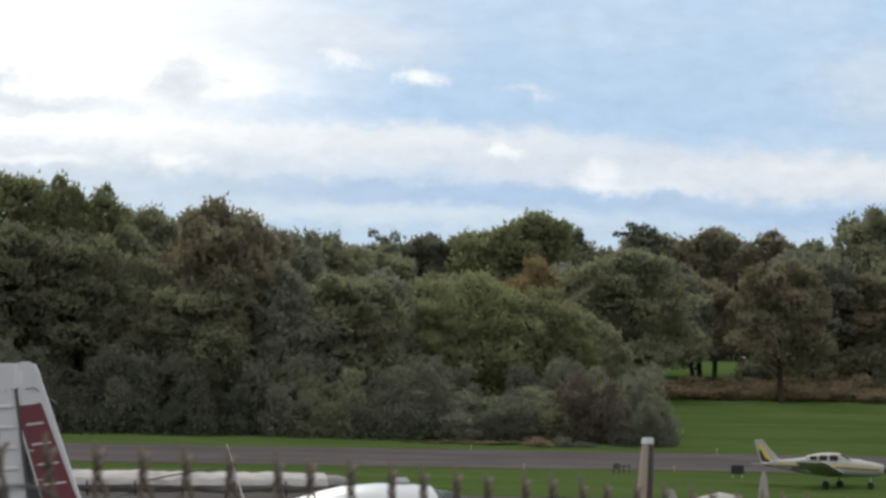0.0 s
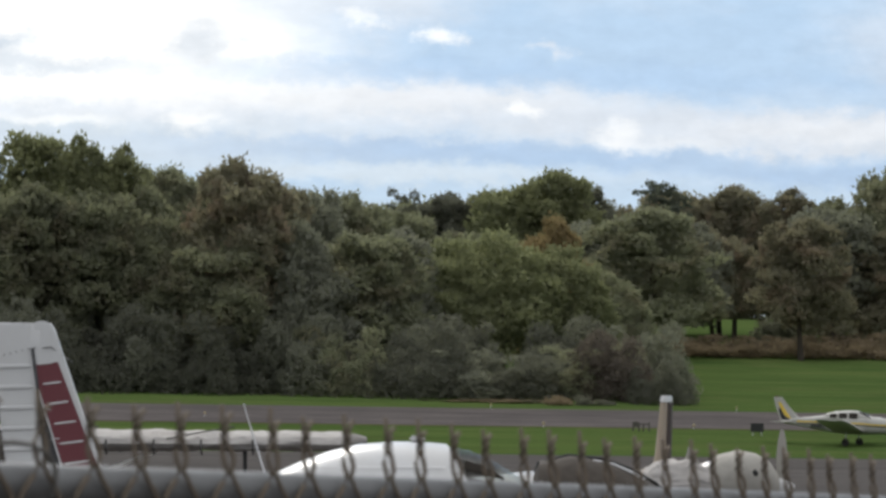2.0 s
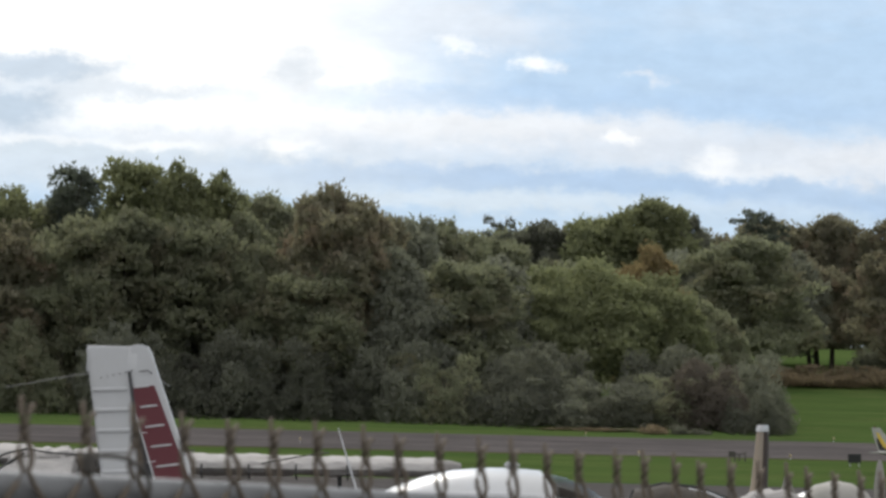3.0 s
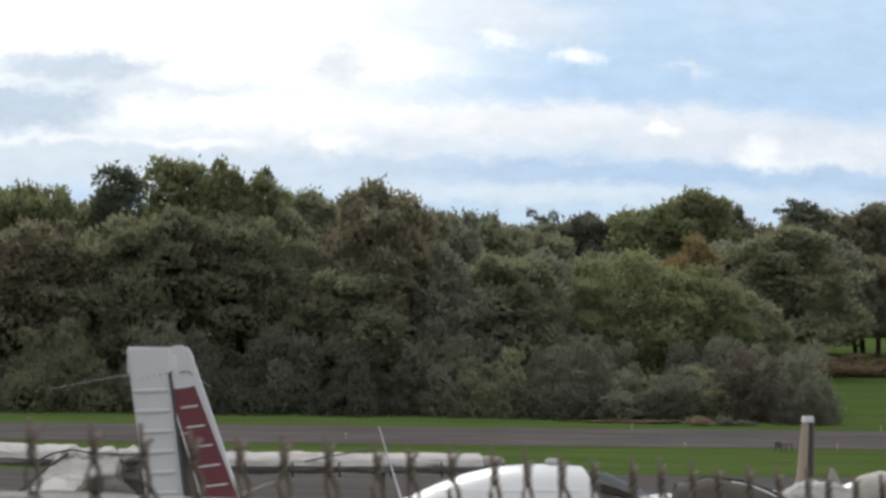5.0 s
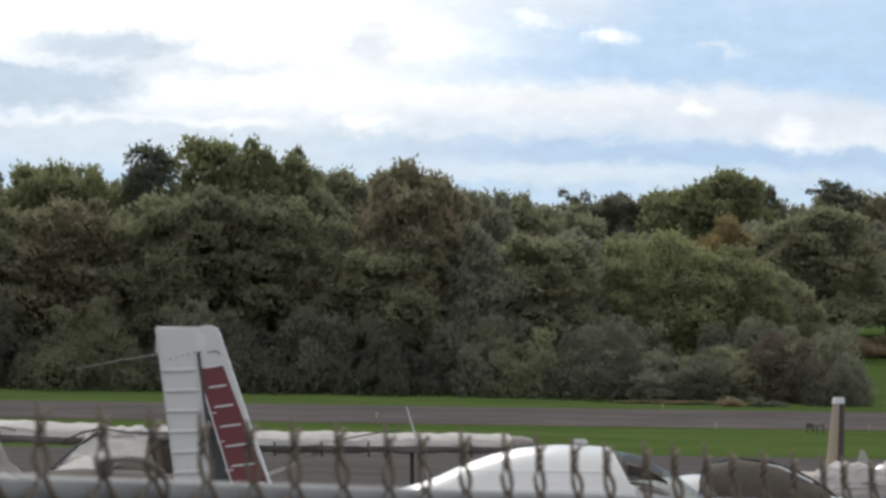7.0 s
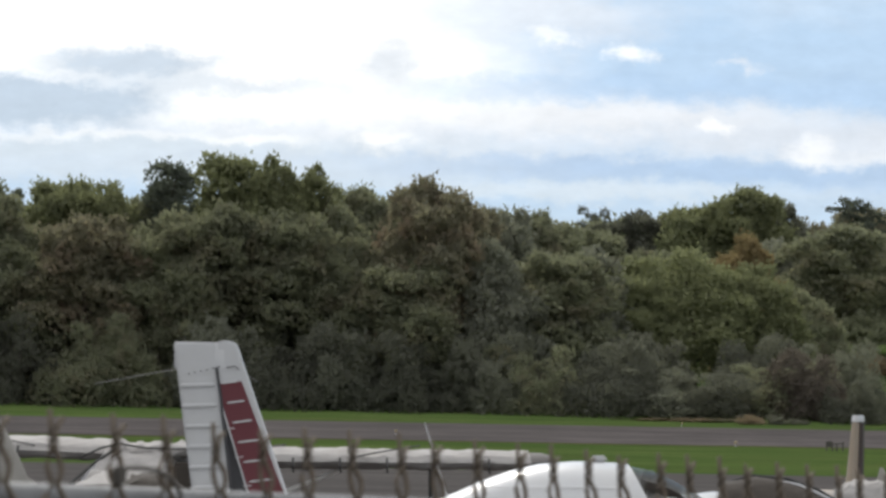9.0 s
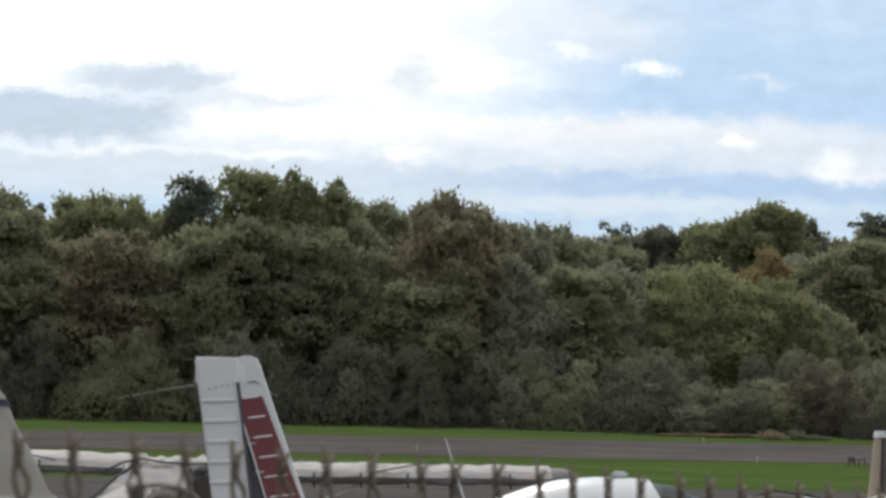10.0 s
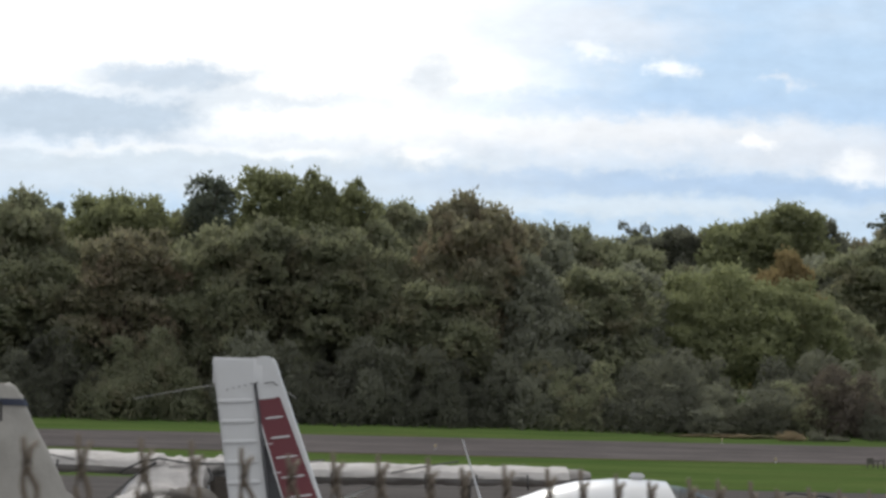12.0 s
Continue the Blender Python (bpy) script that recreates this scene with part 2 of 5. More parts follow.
M_RUST = foliage("turning_leaves", (0.094, 0.091, 0.069), (0.114, 0.105, 0.077), (0.124, 0.092, 0.072))
M_ORANGE = foliage("orange_leaves", (0.116, 0.094, 0.056), (0.150, 0.114, 0.064))
M_BRUSH = foliage("dry_brush", (0.098, 0.080, 0.060), (0.136, 0.109, 0.080))
M_GREY = foliage("grey_green_leaves", (0.066, 0.068, 0.058), (0.085, 0.086, 0.071))
M_NEEDLE = foliage("pine_needles", (0.048, 0.055, 0.048), (0.070, 0.077, 0.064))
M_PLUM = foliage("dull_reddish_leaves", (0.056, 0.049, 0.045), (0.076, 0.065, 0.058))


# ---------------------------------------------------------------- mesh helpers
def mesh_object(name, bm, mats, smooth=True):
    me = bpy.data.meshes.new(name)
    bm.normal_update()
    bm.to_mesh(me)
    bm.free()
    for mt in mats if isinstance(mats, (list, tuple)) else [mats]:
        me.materials.append(mt)
    if smooth:
        me.polygons.foreach_set("use_smooth", [True] * len(me.polygons))
        me.set_sharp_from_angle(angle=radians(38))
    return new(name, me)


def part(name, bm, mat, parent, label="", smooth=True):
    ob = mesh_object(name, bm, mat, smooth)
    ob.parent = parent
    return tagged(ob, label=label)


def thing(name, m, label, category, group="", kind=""):
    ob = new(name)
    ob.empty_display_size = 0.2
    ob.matrix_world = m
    return tagged(ob, label, category, group, kind)


def loft(bm, rings, cap=True, closed=True):
    rows_ = [[bm.verts.new(p) for p in r] for r in rings]
    k = len(rows_[0])
    for a, b in zip(rows_, rows_[1:]):
        for i in range(k if closed else k - 1):
            bm.faces.new((a[i], a[(i + 1) % k], b[(i + 1) % k], b[i]))
    if cap and closed:
        bm.faces.new(rows_[0][::-1])
        bm.faces.new(rows_[-1])
    bmesh.ops.recalc_face_normals(bm, faces=bm.faces)
    return bm


def oval(x, zc, hw, hh, n=24, p=2.3, y=0.0):
    """A rounded cross-section of a body at x, about a centre height."""
    out = []
    for i in range(n):
        a = 2 * math.pi * i / n
        ca, sa = math.cos(a), math.sin(a)
        out.append((x, y + hw * math.copysign(abs(ca) ** (2 / p), ca), zc + hh * math.copysign(abs(sa) ** (2 / p), sa)))
    return out


def body(sections, n=24, p=2.3):
    return loft(bmesh.new(), [oval(x, zc, hw, hh, n, p) for x, zc, hw, hh in sections])


def foil(chord, thick, n=9):
    """An aerofoil's outline: (distance from the leading edge, height)."""
    up = []
    for i in range(n):
        s = (1 - math.cos(math.pi * i / (n - 1))) / 2
        t = 5 * thick * (0.2969 * math.sqrt(s) - 0.126 * s - 0.3516 * s * s + 0.2843 * s ** 3 - 0.1015 * s ** 4)
        up.append((s * chord, t * chord))
    return [(a, b * 1.25) for a, b in up] + [(a, -b * 0.75) for a, b in up[-2:0:-1]]


def wing(stations, thick=0.13):
    """stations: (y along the span, x of the leading edge, z, chord). Nose is +x."""
    rings = []
    for y, x, z, c in stations:
        rings.append([(x - a, y, z + b) for a, b in foil(c, thick)])
    return loft(bmesh.new(), rings)


def upright(stations, thick=0.09):
    """A fin: stations (z, x of the leading edge, chord)."""
    return loft(bmesh.new(), [[(x - a, b, z) for a, b in foil(c, thick)] for z, x, c in stations])


def tube(points, r, n=8, r2=None, bm=None):
    bm = bm or bmesh.new()
    pts = [Vector(p) for p in points]
    rings = []
    ref = Vector((0.13, 0.31, 0.94))
    for i, p in enumerate(pts):
        d = (pts[min(i + 1, len(pts) - 1)] - pts[max(i - 1, 0)]).normalized()
        a = d.cross(ref)
        a = a.normalized() if a.length > 1e-4 else Vector((1, 0, 0))
        b = d.cross(a)
        rr = r if r2 is None else r + (r2 - r) * i / max(1, len(pts) - 1)
        rings.append([p + (a * math.cos(2 * math.pi * k / n) + b * math.sin(2 * math.pi * k / n)) * rr for k in range(n)])
    return loft(bm, rings)


def box(sx, sy, sz, m=None, bevel=0.0, bm=None):
    bm2 = bmesh.new()
    bmesh.ops.create_cube(bm2, size=1.0)
    bmesh.ops.scale(bm2, vec=(sx, sy, sz), verts=bm2.verts)
    if bevel:
        bmesh.ops.bevel(bm2, geom=bm2.edges[:], offset=bevel, segments=2, affect="EDGES")
    if m is not None:
        bm2.transform(m)
    if bm is None:
        return bm2
    tmp = bpy.data.meshes.new("tmp")
    bm2.to_mesh(tmp)
    bm.from_mesh(tmp)
    bm2.free()
    bpy.data.meshes.remove(tmp)
    return bm


def smooth_step(a, b, x):
    t = min(1.0, max(0.0, (x - a) / (b - a)))
    return t * t * (3 - 2 * t)


# ---------------------------------------------------------------- ground
PROFILE = ((-4000, 0.6), (0, 0.6), (14, 0.42), (22, 0.08), (30, 0.0), (100, 0.0), (112, 0.15), (130, 0.62), (155, 1.50), (172, 2.45),
           (200, 4.2), (226, 6.2), (240, 7.2), (270, 9.0), (340, 12.5), (420, 17.0), (600, 24.0), (900, 26.0), (4500, 28.0))


def ground_z(x, y):
    for (a, za), (b, zb) in zip(PROFILE, PROFILE[1:]):
        if a <= y <= b:
            return za + (zb - za) * (y - a) / (b - a)
    return PROFILE[-1][1]


def ground_material(name, a, b, c, scale1, scale2, rough, bump):
    """Ground: two-scale mottling, with drier or worn patches."""
    mat = bpy.data.materials.new(name)
    mat.use_nodes = True
    q = Graph(mat.node_tree)
    place = q.n("ShaderNodeTexCoord").outputs["Object"]
    sq = q.n("ShaderNodeMapping", None, Vector=place)
    sq.inputs["Scale"].default_value = (0.35, 1.0, 1.0)
    big = q.ramp(q.noise(sq.outputs[0], scale1, 5, 0.6), [(0.35, 0.0), (0.68, 1.0)])
    fine = q.noise(place, scale2, 5, 0.7)
    col_ = q.mix(big, a, b)
    col_ = q.mix(q.m("MULTIPLY", q.ramp(q.noise(sq.outputs[0], scale1 * 3.1, 4, 0.65), [(0.5, 0.0), (0.72, 1.0)]), 0.5), col_, c)
    streak = q.n("ShaderNodeMapping", None, Vector=place)
    streak.inputs["Scale"].default_value = (0.10, 1.0, 1.0)
    col_ = q.mix(1.0, col_, q.ramp(q.noise(streak.outputs[0], 0.9, 5, 0.7), [(0.3, 0.80), (0.7, 1.20)]), "MULTIPLY")
    col_ = q.mix(1.0, col_, q.ramp(fine, [(0.25, 0.72), (0.75, 1.28)]), "MULTIPLY")
    s = q.n("ShaderNodeBsdfDiffuse", None, Color=col_, Roughness=rough)
    q.put(s.inputs["Normal"], q.n("ShaderNodeBump", None, Strength=bump, Distance=0.05, Height=fine).outputs[0])
    q.n("ShaderNodeOutputMaterial", None, Surface=s.outputs[0])
    return mat


M_GRASS = ground_material("mown_grass", (0.056, 0.093, 0.028), (0.084, 0.121, 0.037), (0.114, 0.116, 0.049), 0.13, 9.0, 0.9, 0.6)
M_TARMAC = ground_material("worn_asphalt", (0.088, 0.080, 0.078), (0.136, 0.121, 0.117), (0.062, 0.057, 0.056), 0.34, 14.0, 0.9, 0.3)
M_APRON = ground_material("apron_asphalt", (0.092, 0.086, 0.083), (0.115, 0.106, 0.101), (0.075, 0.070, 0.069), 0.35, 16.0, 0.9, 0.3)
M_VERGE = ground_material("dry_verge", (0.085, 0.100, 0.040), (0.110, 0.110, 0.055), (0.070, 0.095, 0.034), 0.8, 10.0, 0.95, 0.6)

XS = sorted({*range(-120, 121, 10), -4000, -1500, -600, -300, -180, 180, 300, 600, 1500, 4000})
YS = sorted({*[int(p[0]) for p in PROFILE], *range(-20, 300, 10), 50, 350, 380, 450, 500, 700, 1500, 2500})


def sheet(xs, ys, lift, shape=lambda x, y: (x, y)):
    bm = bmesh.new()
    grid = []
    for y in ys:
        row = []
        for x in xs:
            px, py = shape(x, y)
            row.append(bm.verts.new((px, py, ground_z(px, py) + lift)))
        grid.append(row)
    for r0, r1 in zip(grid, grid[1:]):
        for i in range(len(xs) - 1):
            bm.faces.new((r0[i], r0[i + 1], r1[i + 1], r1[i]))
    return bm


ground = mesh_object("ground", sheet(XS, YS, 0.0), M_GRASS, smooth=False)
tagged(ground, "mown green grass field rising gently to a wood", "grass", kind="structure")


def ragged(x, y, near, far):
    """Edges of pavement wander a little where the grass creeps in."""
    w = 0.35 * noise.noise(Vector((x * 0.21, y * 3.1, 0.0)))
    return (x, y + (w if y in (near, far) else 0.0))


apron_ys = [-40, -20, 0, 14, 22, 30, 45, 60, 75, 92.5]
apron = mesh_object("apron", sheet(range(-90, 91, 2), apron_ys, 0.03, lambda x, y: ragged(x, y, 92.5, 92.5)), M_APRON, smooth=False)
tagged(apron, "grey worn asphalt apron where light aircraft are parked", "apron", kind="structure")


def strip(near, far, skew, lift, mat, name, label, category, x0=-260, x1=260, step=2):
    cuts = [0.0, 0.5, 1.0]
    bm = bmesh.new()
    grid = []
    for c in cuts:
        row = []
        for x in range(x0, x1 + 1, step):
            y = near + (far - near) * c + skew * x + 0.35 * noise.noise(Vector((x * 0.23, c * 9.0, 2.0)))
            row.append(bm.verts.new((x, y, ground_z(x, y) + lift)))
        grid.append(row)
    for r0, r1 in zip(grid, grid[1:]):
        for a0, a1, b1, b0 in zip(r0, r0[1:], r1[1:], r1):
            bm.faces.new((a0, a1, b1, b0))
    return tagged(mesh_object(name, bm, mat, smooth=False), label, category, kind="structure")


strip(130.5, 154.5, 0.0, 0.028, M_TARMAC, "taxiway", "long grey-brown asphalt taxiway between grass strips", "taxiway")
strip(129.2, 130.9, 0.0, 0.016, M_VERGE, "taxiway_edge", "thin dry grass along the taxiway edge", "grass verge")


# ---------------------------------------------------------------- trees
def leaf_mesh(name, blobs, count, size, seed, flat=0.0, sprig=0.18, lumps=1.0):
    """Many small leaf sprays on the outer skin of overlapping clumps, swept upwards, with loose sprigs at the edge."""
    r_ = np.random.RandomState(seed)
    b = np.array(blobs)
    share = b[:, 3] * (b[:, 3] + b[:, 4])
    which = r_.choice(len(b), size=int(count * 3.2), p=share / share.sum())
    k = len(which)
    d = r_.normal(size=(k, 3))
    d /= np.linalg.norm(d, axis=1)[:, None]
    d[:, 2] = np.where(d[:, 2] < -0.5, -d[:, 2], d[:, 2])
    rad = r_.uniform(0.80, 1.03, (k, 1))
    loose = (r_.rand(k, 1) < sprig) & (d[:, 2:] > -0.1)
    radii = b[which][:, [3, 3, 4]]
    p = b[which, :3] + d * radii
    swell = np.zeros(k)
    for wave, high in ((4.2, 0.42), (2.6, 0.30), (1.6, 0.20), (0.9, 0.11)):
        for _ in range(2):
            w = r_.normal(size=3)
            swell += high * np.sin(p @ (w / np.linalg.norm(w)) * 6.28 / wave + r_.uniform(0, 6.28))
    swell *= lumps * np.minimum(1.0, radii[:, 0] / 2.0)
    p = b[which, :3] + d * (rad * radii + swell[:, None] + loose * r_.uniform(0.0, size * 1.4, (k, 1)))
    p[:, 2] += loose[:, 0] * r_.uniform(0.0, size * 0.9, k)
    keep = np.ones(k, bool)
    for i, (cx, cy, cz, rx, rz) in enumerate(b):
        depth = (p - (cx, cy, cz)) / (rx, rx, rz)
        keep &= ((depth ** 2).sum(1) > 0.46) | (which == i)
    pick = np.flatnonzero(keep)[:count]
    p, d = p[pick], d[pick]
    k = len(pick)
    s = (r_.uniform(0.6, 1.3, k) * size)[:, None]
    t1 = d * 0.35 + np.array([0, 0, 0.75]) + r_.normal(scale=0.55, size=(k, 3))
    t1 /= np.linalg.norm(t1, axis=1)[:, None]
    nrm = d * 0.9 + r_.normal(scale=0.55, size=(k, 3)) + np.array([0, 0, flat])
    nrm -= t1 * (nrm * t1).sum(1)[:, None]
    nrm /= np.linalg.norm(nrm, axis=1)[:, None] + 1e-9
    t2 = np.cross(nrm, t1)
    lean = r_.uniform(-0.2, 0.2, (k, 1))
    tri = np.stack([p - t1 * s * 0.45 - t2 * s * 0.40, p - t1 * s * 0.35 + t2 * s * 0.42, p + t1 * s * 0.62 + t2 * s * lean + nrm * s * 0.12], 1).reshape(-1, 3)
    me = bpy.data.meshes.new(name)
    me.vertices.add(3 * k)
    me.vertices.foreach_set("co", tri.ravel())
    me.loops.add(3 * k)
    me.loops.foreach_set("vertex_index", np.arange(3 * k))
    me.polygons.add(k)
    me.polygons.foreach_set("loop_start", np.arange(0, 3 * k, 3))
    me.update()
    return me


def trunk_mesh(height, r, limbs, seed, first=0.25):
    rr = random.Random(seed)
    pts, x, y = [], 0.0, 0.0
    for i in range(7):
        pts.append((x, y, -0.4 + (height + 0.4) * i / 6))
        x += rr.uniform(-0.02, 0.02) * height
        y += rr.uniform(-0.02, 0.02) * height
    bm = tube(pts, r, 8, r * 0.25)
    for k in range(limbs):
        f = first + (0.9 - first) * k / max(1, limbs - 1)
        i = min(5, int(f * 6))
        p = Vector(pts[i]).lerp(Vector(pts[i + 1]), f * 6 - i)
        a = rr.uniform(0, 6.28)
        ln = height * rr.uniform(0.22, 0.40) * (1.1 - 0.5 * f)
        out = Vector((math.cos(a), math.sin(a), rr.uniform(0.35, 0.9)))
        q1 = p + out * ln * 0.5
        tube([p, q1, q1 + (out + Vector((0, 0, 0.35))) * ln * 0.5], r * 0.42 * (1.05 - f * 0.6), 6, 0.02, bm)
    return bm


def crown_blobs(kind, seed):
    """Clumps of a crown, for a tree 20 m high."""
    rr = random.Random(seed)
    out = []
    if kind == "broad":
        # a rounded head of large soft lobes, the lower ones wider, small ones round the top
        for i in range(17):
            h = (i + rr.random()) / 17
            lim = 3.9 * math.sqrt(max(0.06, 1 - abs(1.25 * (h - 0.36)) ** 3))
            a, q = i * 2.4 + rr.uniform(-0.5, 0.5), lim * rr.uniform(0.7, 1.1)
            s = rr.uniform(2.0, 2.8) * (1.10 - 0.36 * h)
            out.append((q * math.cos(a), q * math.sin(a), 5.0 + 12.2 * h, s, s * rr.uniform(0.85, 1.1)))
        for i in range(24):
            a, q = rr.uniform(0, 6.28), 4.6 * math.sqrt(rr.random())
            s = rr.uniform(0.6, 1.1)
            out.append((q * math.cos(a), q * math.sin(a), 18.4 - 0.10 * q * q + rr.uniform(-0.8, 0.4), s, s * 1.2))
        out.append((0, 0, 10.5, 4.0, 6.0))
        out.append((0, 0, 14.5, 3.0, 3.4))
    elif kind == "tall":
        for i in range(20):
            h = (i + rr.random()) / 20
            lim = 3.2 * (1 - 0.55 * max(0, h - 0.25) ** 1.3)
            a, q = i * 2.4 + rr.uniform(-0.5, 0.5), lim * rr.uniform(0.6, 1.1)
            s = rr.uniform(1.5, 2.2) * (1.15 - 0.5 * h)
            out.append((q * math.cos(a), q * math.sin(a), 3.5 + 14.6 * h, s, s * rr.uniform(1.0, 1.4)))
        for i in range(9):
            a, q = rr.uniform(0, 6.28), rr.uniform(0.0, 1.9)
            s = rr.uniform(0.5, 0.9)
            out.append((q * math.cos(a), q * math.sin(a), 18.9 - 0.5 * q + rr.uniform(-0.6, 0.4), s, s * 1.4))
        out.append((0, 0, 10, 3.2, 6.0))
        out.append((0, 0, 14, 2.0, 3.6))
    elif kind == "dome":
        # a broad soft crown of upswept plumes
        for i in range(24):
            a, h = i * 2.4 + rr.uniform(-0.4, 0.4), ((i + rr.random()) / 24) ** 0.8
            q = 5.6 * math.sqrt(max(0.03, 1 - h ** 2.4)) * rr.uniform(0.75, 1.1)
            s = rr.uniform(1.7, 2.6) * (1.1 - 0.25 * h)
            out.append((q * math.cos(a), q * math.sin(a), 2.0 + 14.8 * h, s, s * rr.uniform(1.0, 1.4)))
        out.append((0, 0, 8, 6.0, 8.6))
    elif kind == "scots":
        # an old conifer: dark rounded pads of needles at odd heights, the top uneven
        for i in range(40):
            h = (i + rr.random()) / 40
            lim = 3.6 * (1 - 0.66 * h ** 1.6)
            a, q = rr.uniform(0, 6.28), lim * math.sqrt(rr.uniform(0.15, 1))
            s = rr.uniform(0.9, 1.5) * (1.1 - 0.35 * h)
            out.append((q * math.cos(a), q * math.sin(a), 3.0 + 15.8 * h, s, s * rr.uniform(0.8, 1.1)))
        out.append((0, 0, 9, 3.0, 6.5))
        out.append((0, 0, 14.5, 1.9, 3.4))
    elif kind == "pine":
        for tier in range(11):
            z = 6.0 + 12.6 * tier / 10
            lim = 5.0 * (1 - 0.45 * (tier / 10) ** 1.5)
            for k in range(5):
                a, ln = k * 1.26 + tier * 2.1 + rr.uniform(-0.4, 0.4), lim * rr.uniform(0.35, 1.15)
                lift = rr.uniform(-0.3, 1.6)
                for f in (0.2, 0.45, 0.7, 0.95):
                    out.append((ln * f * math.cos(a), ln * f * math.sin(a), z + lift * f ** 1.5 + rr.uniform(-0.2, 0.2), rr.uniform(0.45, 0.8), rr.uniform(0.25, 0.45)))
        out.append((0.3, 0, 19.2, 0.6, 0.8))
    elif kind == "spruce":
        for tier in range(14):
            z = 2.0 + 17.4 * tier / 13
            lim = 3.6 * (1 - 0.93 * tier / 13)
            for k in range(7):
                a = k * 0.9 + tier * 1.7 + rr.uniform(-0.2, 0.2)
                out.append((lim * 0.6 * math.cos(a), lim * 0.6 * math.sin(a), z - 0.1 * lim, 0.35 + lim * 0.3, 0.35 + 0.12 * lim))
    elif kind == "airy":
        for i in range(44):
            h = rr.random()
            lim = 4.8 * math.sqrt(max(0.05, 1 - (1.7 * (h - 0.5)) ** 2))
            a, q = rr.uniform(0, 6.28), lim * math.sqrt(rr.uniform(0.1, 1))
            s = rr.uniform(0.45, 0.95)
            out.append((q * math.cos(a), q * math.sin(a), 7.5 + 12 * h, s, s * 0.7))
    elif kind == "shrub":
        # several leaning plumes of unequal height that run into one another
        for i in range(13):
            a, q = rr.uniform(0, 6.28), 8.5 * math.sqrt(rr.random())
            tip = rr.uniform(8.0, 17.5) * (1.0 - 0.25 * q / 8.5)
            lx, ly, r0 = rr.uniform(-3.5, 3.5), rr.uniform(-3, 3), rr.uniform(2.8, 5.0)
            for j in range(5):
                f = j / 4
                s = r0 * (1.0 - 0.45 * f) * rr.uniform(0.6, 1.25)
                out.append((q * math.cos(a) + lx * f + rr.uniform(-1.8, 1.8), q * math.sin(a) + ly * f + rr.uniform(-1.5, 1.5), 0.8 + (tip - 1.0) * f, s, s * rr.uniform(0.6, 1.0)))
    return out


TREE_KINDS = {}


def tree_kind(key, kind, seed, count, leaf, trunk_r, limbs, flat=0.0, sprig=0.18, lumps=1.0, trunk_top=0.8):
    TREE_KINDS[key] = (leaf_mesh("crown", crown_blobs(kind, seed), count, leaf, seed, flat, sprig, lumps),
                       trunk_mesh(20 * trunk_top, trunk_r, limbs, seed))
    crown, bm = TREE_KINDS[key]
    me = bpy.data.meshes.new("trunk")
    bm.normal_update()
    bm.to_mesh(me)
    bm.free()
    me.materials.append(M_BARK)
    crown.materials.append(M_GREEN)
    co = np.empty(3 * len(crown.vertices))
    crown.vertices.foreach_get("co", co)
    TREE_KINDS[key] = (crown, me, float(np.percentile(co[2::3], 99.9)))


tree_kind("broad_a", "broad", 3, 24000, 0.43, 0.38, 9)
tree_kind("broad_b", "broad", 11, 24000, 0.43, 0.34, 8)
tree_kind("tall_a", "tall", 5, 18000, 0.41, 0.30, 9)
tree_kind("tall_b", "tall", 23, 18000, 0.41, 0.30, 9)
tree_kind("dome_a", "dome", 7, 26000, 0.44, 0.40, 9)
tree_kind("dome_b", "dome", 19, 26000, 0.44, 0.40, 9)
tree_kind("pine", "pine", 2, 9000, 0.34, 0.22, 9, flat=0.3, sprig=0.05, lumps=0.1, trunk_top=0.86)
tree_kind("scots", "scots", 13, 15000, 0.34, 0.26, 10, trunk_top=0.86)
tree_kind("spruce", "spruce", 4, 9000, 0.36, 0.24, 6, lumps=0.3)
tree_kind("airy", "airy", 6, 9000, 0.24, 0.20, 14, lumps=0.5)
tree_kind("fill_a", "broad", 41, 9000, 0.60, 0.34, 7)
tree_kind("fill_b", "broad", 43, 9000, 0.60, 0.34, 7)
tree_kind("shrub_a", "shrub", 9, 19000, 0.50, 0.30, 8, trunk_top=0.5)
tree_kind("shrub_b", "shrub", 29, 19000, 0.50, 0.30, 8, trunk_top=0.5)
tree_kind("shrub_c", "shrub", 31, 3500, 1.1, 0.30, 8, trunk_top=0.5)

LEAVES = {"g": (M_GREEN, "green-leaved"), "l": (M_LIGHT, "light green"), "d": (M_DARK, "dark green"), "r": (M_RUST, "brownish autumn-tinted"),
          "o": (M_ORANGE, "orange-brown autumn"), "b": (M_BRUSH, "dry reddish-brown"), "y": (M_GREY, "grey-green"), "n": (M_NEEDLE, "dark needled"), "p": (M_PLUM, "dull reddish-brown")}
tree_count = [0]


